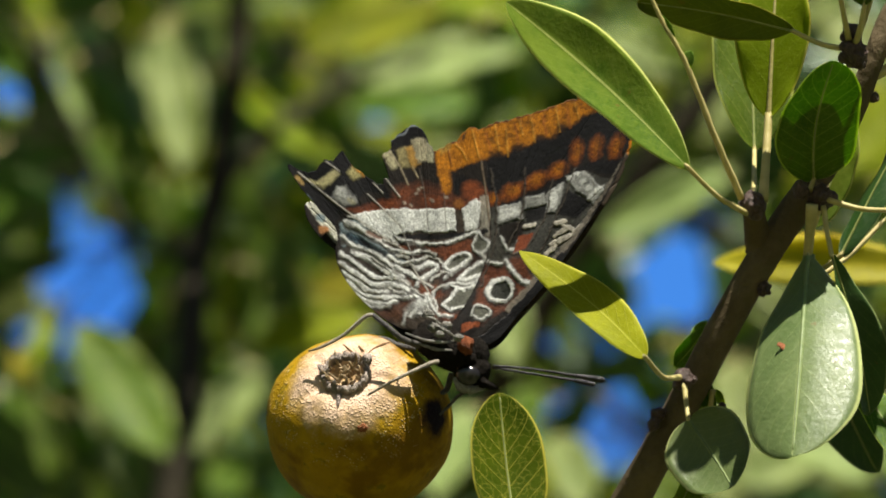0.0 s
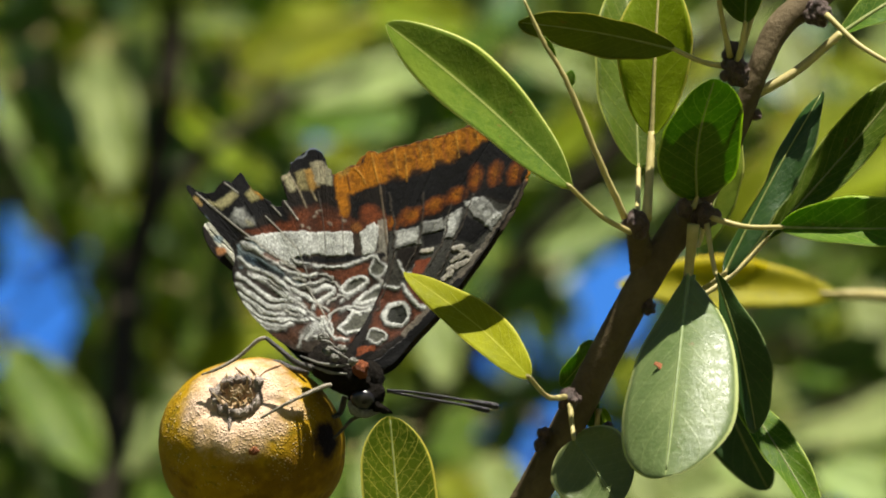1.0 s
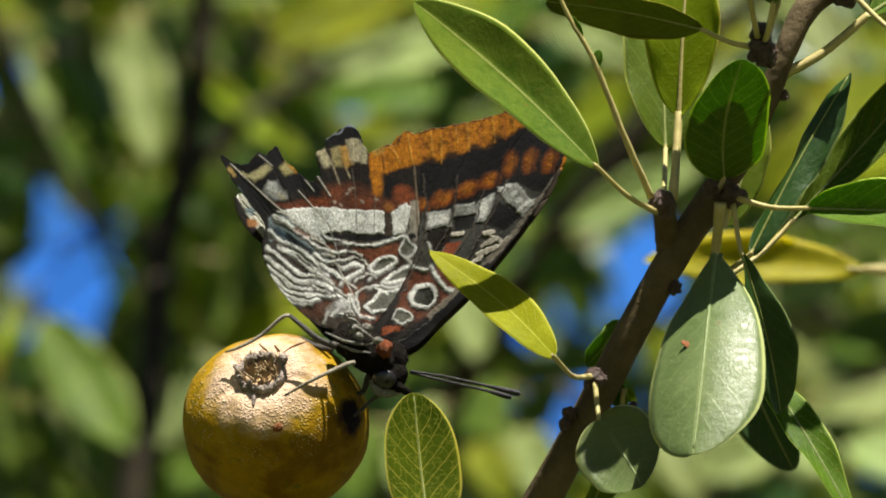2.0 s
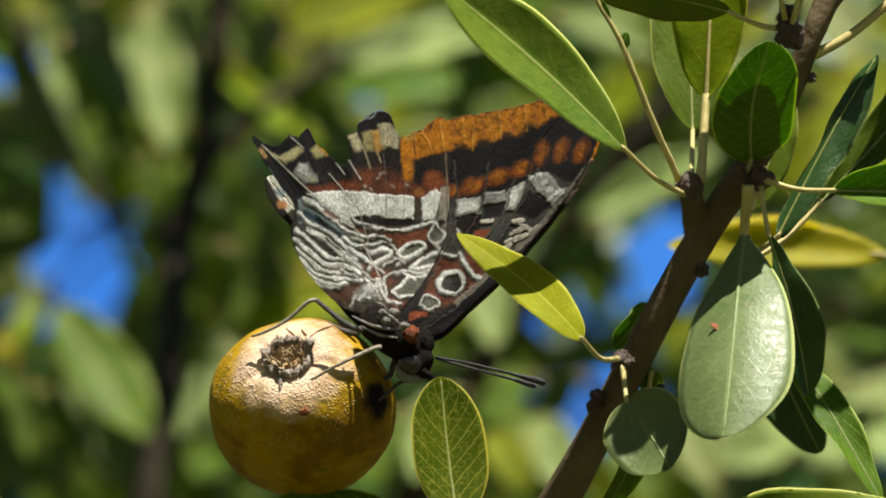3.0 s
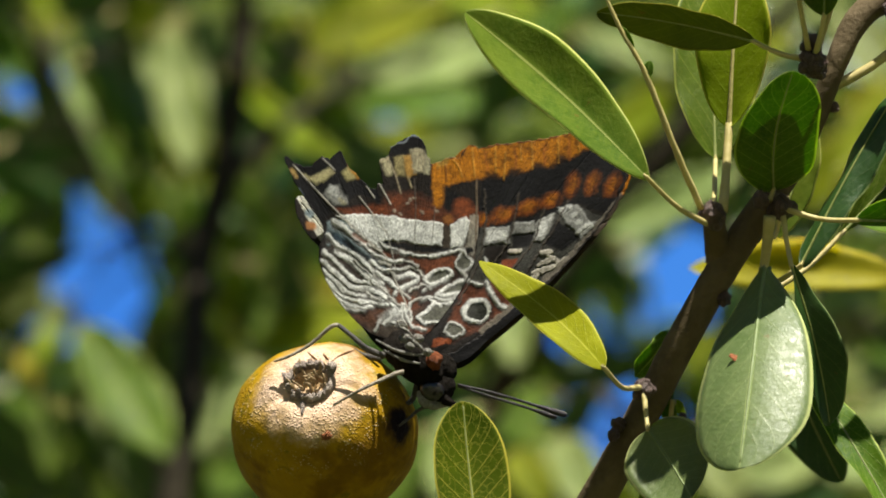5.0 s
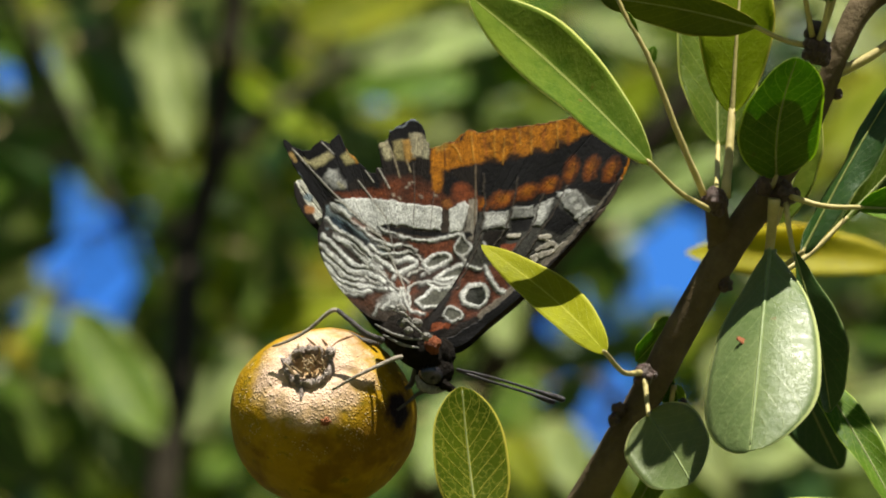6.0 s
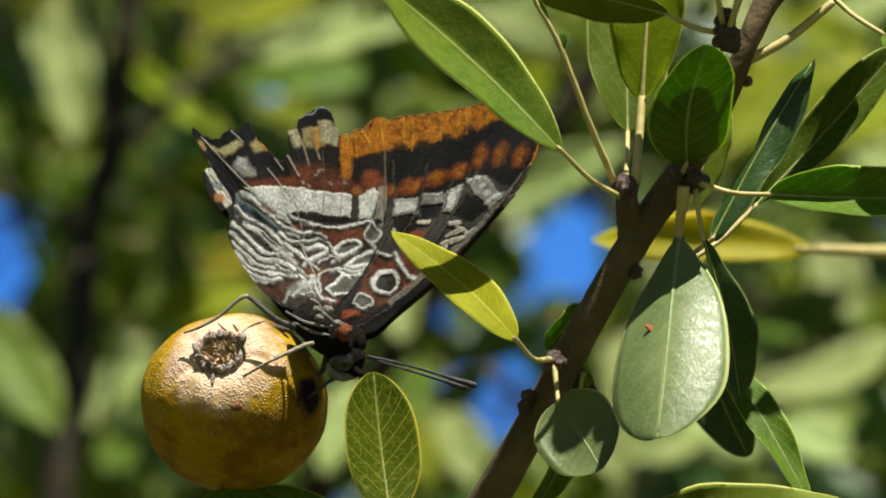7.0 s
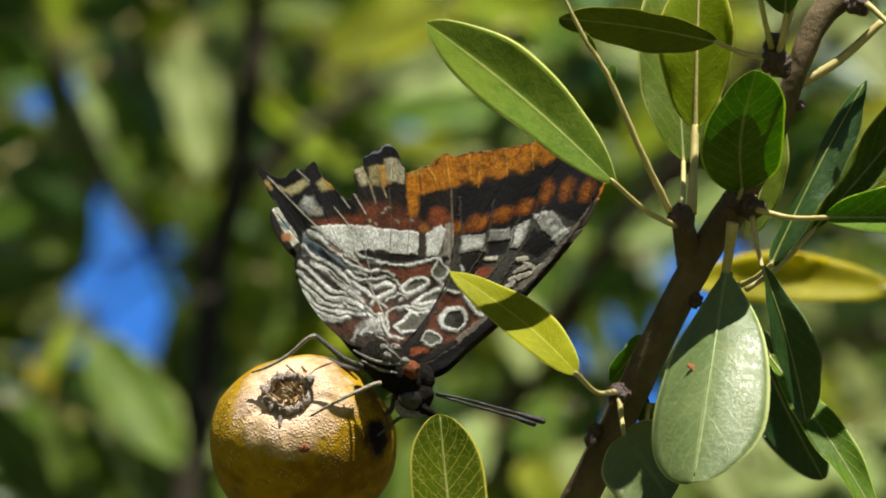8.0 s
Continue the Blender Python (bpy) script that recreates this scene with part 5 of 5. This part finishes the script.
    hang(1500, 240, 1400, 380, 90, YELLOW, 1460, 0.5)
    hang(1560, 150, 1480, 20, 110, SAGE, 1440, 1)
    hang(1640, 90, 1800, 20, 90, SAGE, 1500, 0.9)
    hang(1700, 320, 1880, 380, 90, SAGE, 1480, 0.9)
    hang(1470, 180, 1640, 190, 70, LEMON, 1520, 0.5)
    hang(1250, 250, 1330, 110, 70, SAGE, 1560, 0.8)
    hang(1760, 120, 1900, 240, 90, GREEN, 1460, 0.5)
    hang(1660, 230, 1840, 300, 80, LEMON, 1540, 0.5)


def golden_twig():
    hang = bough("softly blurred twig with a golden leaf", (((1960, 470, 240, 1.6), (1800, 486, 230, 1.3), (1690, 483, 220, 1.0), (1650, 482, 220, 0.8)),), STALK)
    hang(1652, 482, 1262, 466, 92, GOLD, 220, 0.45)


upright_bough()
slanting_bough()
golden_twig()


def far_foliage():
    """The tangle of leaves beyond the boughs, uncountable."""
    rng = np.random.RandomState(23)
    shared = []
    for i in range(6):
        v, f, uv, _ = blade((0, 0, 0), (0, 0, 44), 15, twist=0, fold=0.3, arch=0.08 * (i - 2.5) / 2.5, n=8, m=4, seed=i)
        shared.append((np.array(v), f, uv))
    for mat, share, seed in ((GREEN, 0.5, 1), (SHADED_GREEN, 0.42, 2), (YELLOW, 0.14, 3), (SAGE, 0.08, 4)):
        verts, faces, uvs = [], [], []
        for i in range(int(2900 * share)):
            d = -1750 - 1500 * rng.rand()
            px, py = rng.uniform(-250, 2050), rng.uniform(-250, 1150)
            k = 0.0867 * (1 - d / 1200)
            turn = Euler((rng.uniform(-1.2, 1.2), rng.uniform(0, 6.28), rng.uniform(0, 6.28))).to_matrix()
            v, f, uv = shared[rng.randint(6)]
            size = rng.uniform(1.0, 1.5)
            tip = np.array(turn @ Vector((0, 0, 44 * size))) / k
            if any(math.hypot(px + tip[0] * q - gx, py - tip[2] * q - gy) < 0.7 * gr + 22 for gx, gy, gr in GAPS for q in (0, 0.5, 1)):
                continue
            c = np.array([(px - 784) * k, -d, (441 - py) * k])
            n0 = len(verts)
            verts += (v @ np.array(turn).T * size + c).tolist()
            faces += [tuple(j + n0 for j in q) for q in f]
            uvs += uv
        ob = part("foliage", verts, faces, mat, uvs=uvs)
        ob.matrix_world = SPRAY
        tagged(ob, "dense out-of-focus foliage of the pear thicket", "foliage", kind="stuff")


far_foliage()


def shading_leaves():
    """Unseen leaves added round the sprig to block sky and ground light: above, beside, below and behind the lens, open
    to the sun's way and to the view.
    """
    rng = np.random.RandomState(41)
    sun_way = np.array(SPRAY.to_3x3().inverted() @ SUN_WAY)
    v, f, uv, _ = blade((0, 0, 0), (0, 0, 42), 16, fold=0.25, arch=0.1, n=6, m=2, seed=3)
    v = np.array(v)
    verts, faces, uvs = [], [], []

    def put(c, s):
        turn = np.array(Euler((rng.uniform(-1.2, 1.2), rng.uniform(0, 6.28), rng.uniform(0, 6.28))).to_matrix())
        n0 = len(verts)
        verts.extend((v @ turn.T * s + c).tolist())
        faces.extend(tuple(j + n0 for j in q) for q in f)
        uvs.extend(uv)

    made = 0
    while made < 4800:
        d = rng.randn(3)
        d /= np.linalg.norm(d)
        r = rng.uniform(330, 850)
        c = d * r
        across = math.hypot(c[0], c[2])
        if c[1] > 150 and (abs(c[0]) < 110 + 0.075 * c[1] and abs(c[2]) < 75 + 0.05 * c[1]):
            continue
        if c[1] <= 150 and across < 140:
            continue
        along = c @ sun_way
        if along > 0 and np.linalg.norm(c - along * sun_way) < 320:
            continue
        put(c, rng.uniform(0.9, 1.4))
        made += 1
    # leaves added above the view to dapple the thicket behind
    for i in range(1500):
        y = rng.uniform(1000, 3400)
        c = np.array([rng.uniform(-420, 420), y, 60 + 0.06 * (y + 1200) + rng.uniform(0, 420)])
        if math.sin(c[0] * 0.021 + 1.0) + math.sin(c[1] * 0.013 + c[2] * 0.011) > 1.65:
            put(c, rng.uniform(0.9, 1.3))
    # leaves added over the upright bough, out of view, to keep its stem in shade
    for i in range(110):
        put(np.array([rng.uniform(-72, -34), rng.uniform(1260, 1450), rng.uniform(112, 200)]), rng.uniform(0.9, 1.3))
    ob = part("foliage", verts, faces, GREEN, uvs=uvs)
    ob.matrix_world = SPRAY
    tagged(ob, "unseen leaves added round the sprig to block light", "foliage", kind="stuff")


shading_leaves()


def thicket_trunk():
    tr = tagged(part("tree_trunk", *tube(((700, 500, -40), (500, 300, 600), (160, 130, 1150), (20, 40, 1500), (-4, 32, 1712), (-8, 30, 1790)), (42, 34, 24, 12, 5, 3), 60, 16, 0.1, 3), BARK), "grey-brown pear trunk rising from the soil", "trunk")
    return tr


thicket_trunk()


# ---- what moves ----
def motions():
    # seconds, drift right and up in mm, clockwise turn in degrees
    walk(branch, [(t, spray_at(BRANCH_AT, pose(x * MM, 0, z * MM, 0, a, 0))) for t, x, z, a in (
        (0.0, 0.00, 0.00, 0.00), (0.5, -0.38, -0.15, -0.65), (1.0, -0.70, 0.43, -0.63), (1.5, -0.54, -0.19, -0.60), (2.0, -0.65, 0.04, -0.24), (3.5, -0.43, 0.30, -0.32), (4.0, -0.50, 0.07, -0.04),
        (4.5, -0.72, -0.33, -0.16), (6.0, -0.54, -0.17, 0.52), (6.5, -0.56, -0.12, 0.51), (7.0, -0.80, -0.36, 0.63), (7.5, -0.49, 1.06, -1.82), (8.0, -0.47, 0.56, -1.95))])
    # the hanging leaf: swing in degrees, drift to the side in mm, pitch in degrees, drop in mm
    hang = hanging_leaf.location.copy()
    walk(hanging_leaf, [(t, pose(hang.x - 0.0075 * math.sin(radians(a)) + x * MM, hang.y, hang.z - drop * MM, tip, a, 0)) for t, a, x, tip, drop in (
        (0.0, 0, 0, 0, 0), (0.5, 1.1, -0.16, 0, -0.2), (1.0, 2.0, -0.3, 0, 0.3), (1.5, 2.6, -0.38, 0.5, 0.5), (2.0, 1.5, -0.22, 0, 0), (3.5, 1.1, -0.16, 0, 0), (4.0, 1.5, -0.22, 0, 0.1), (4.5, 2.4, -0.36, 0.3, 0.4),
        (6.0, 0.3, 0, 0, -0.3), (6.5, 0, 0, 0, -0.4), (7.0, 0.7, -0.1, 0, -0.2), (7.5, 6.2, -1.4, 3, 0.6), (8.0, 5.4, -1.2, 3, 1.0))])
    turns = ((0.0, 0.00, 0.00, 0.00), (0.5, 0.25, -0.16, 0.45), (1.0, 0.45, -0.05, 0.95), (1.5, 0.18, -0.05, 2.75), (2.0, 0.31, -0.37, 4.14), (3.5, 0.18, -0.56, 6.2), (4.0, 0.31, -0.72, 6.75),
             (4.5, 0.33, -0.72, 7.8), (6.0, 0.25, -0.48, 8.4), (6.5, 0.28, -0.62, 7.6), (7.0, 0.24, -0.78, 7.95), (7.5, 0.63, -0.28, 6.2), (8.0, 0.28, -0.22, 7.1))
    walk(butterfly, [(t, spray_at(BUTTERFLY_AT, pose(x * MM, 0, z * MM, 0, a, 0))) for t, x, z, a in turns])
    # the feet keep their hold while the body turns
    for leg in legs:
        walk(leg, [(t, pose(x * MM, 0, z * MM, 0, a, 0).inverted() @ pose(0.5 * x * MM, 0, 0.5 * z * MM)) for t, x, z, a in turns])


motions()
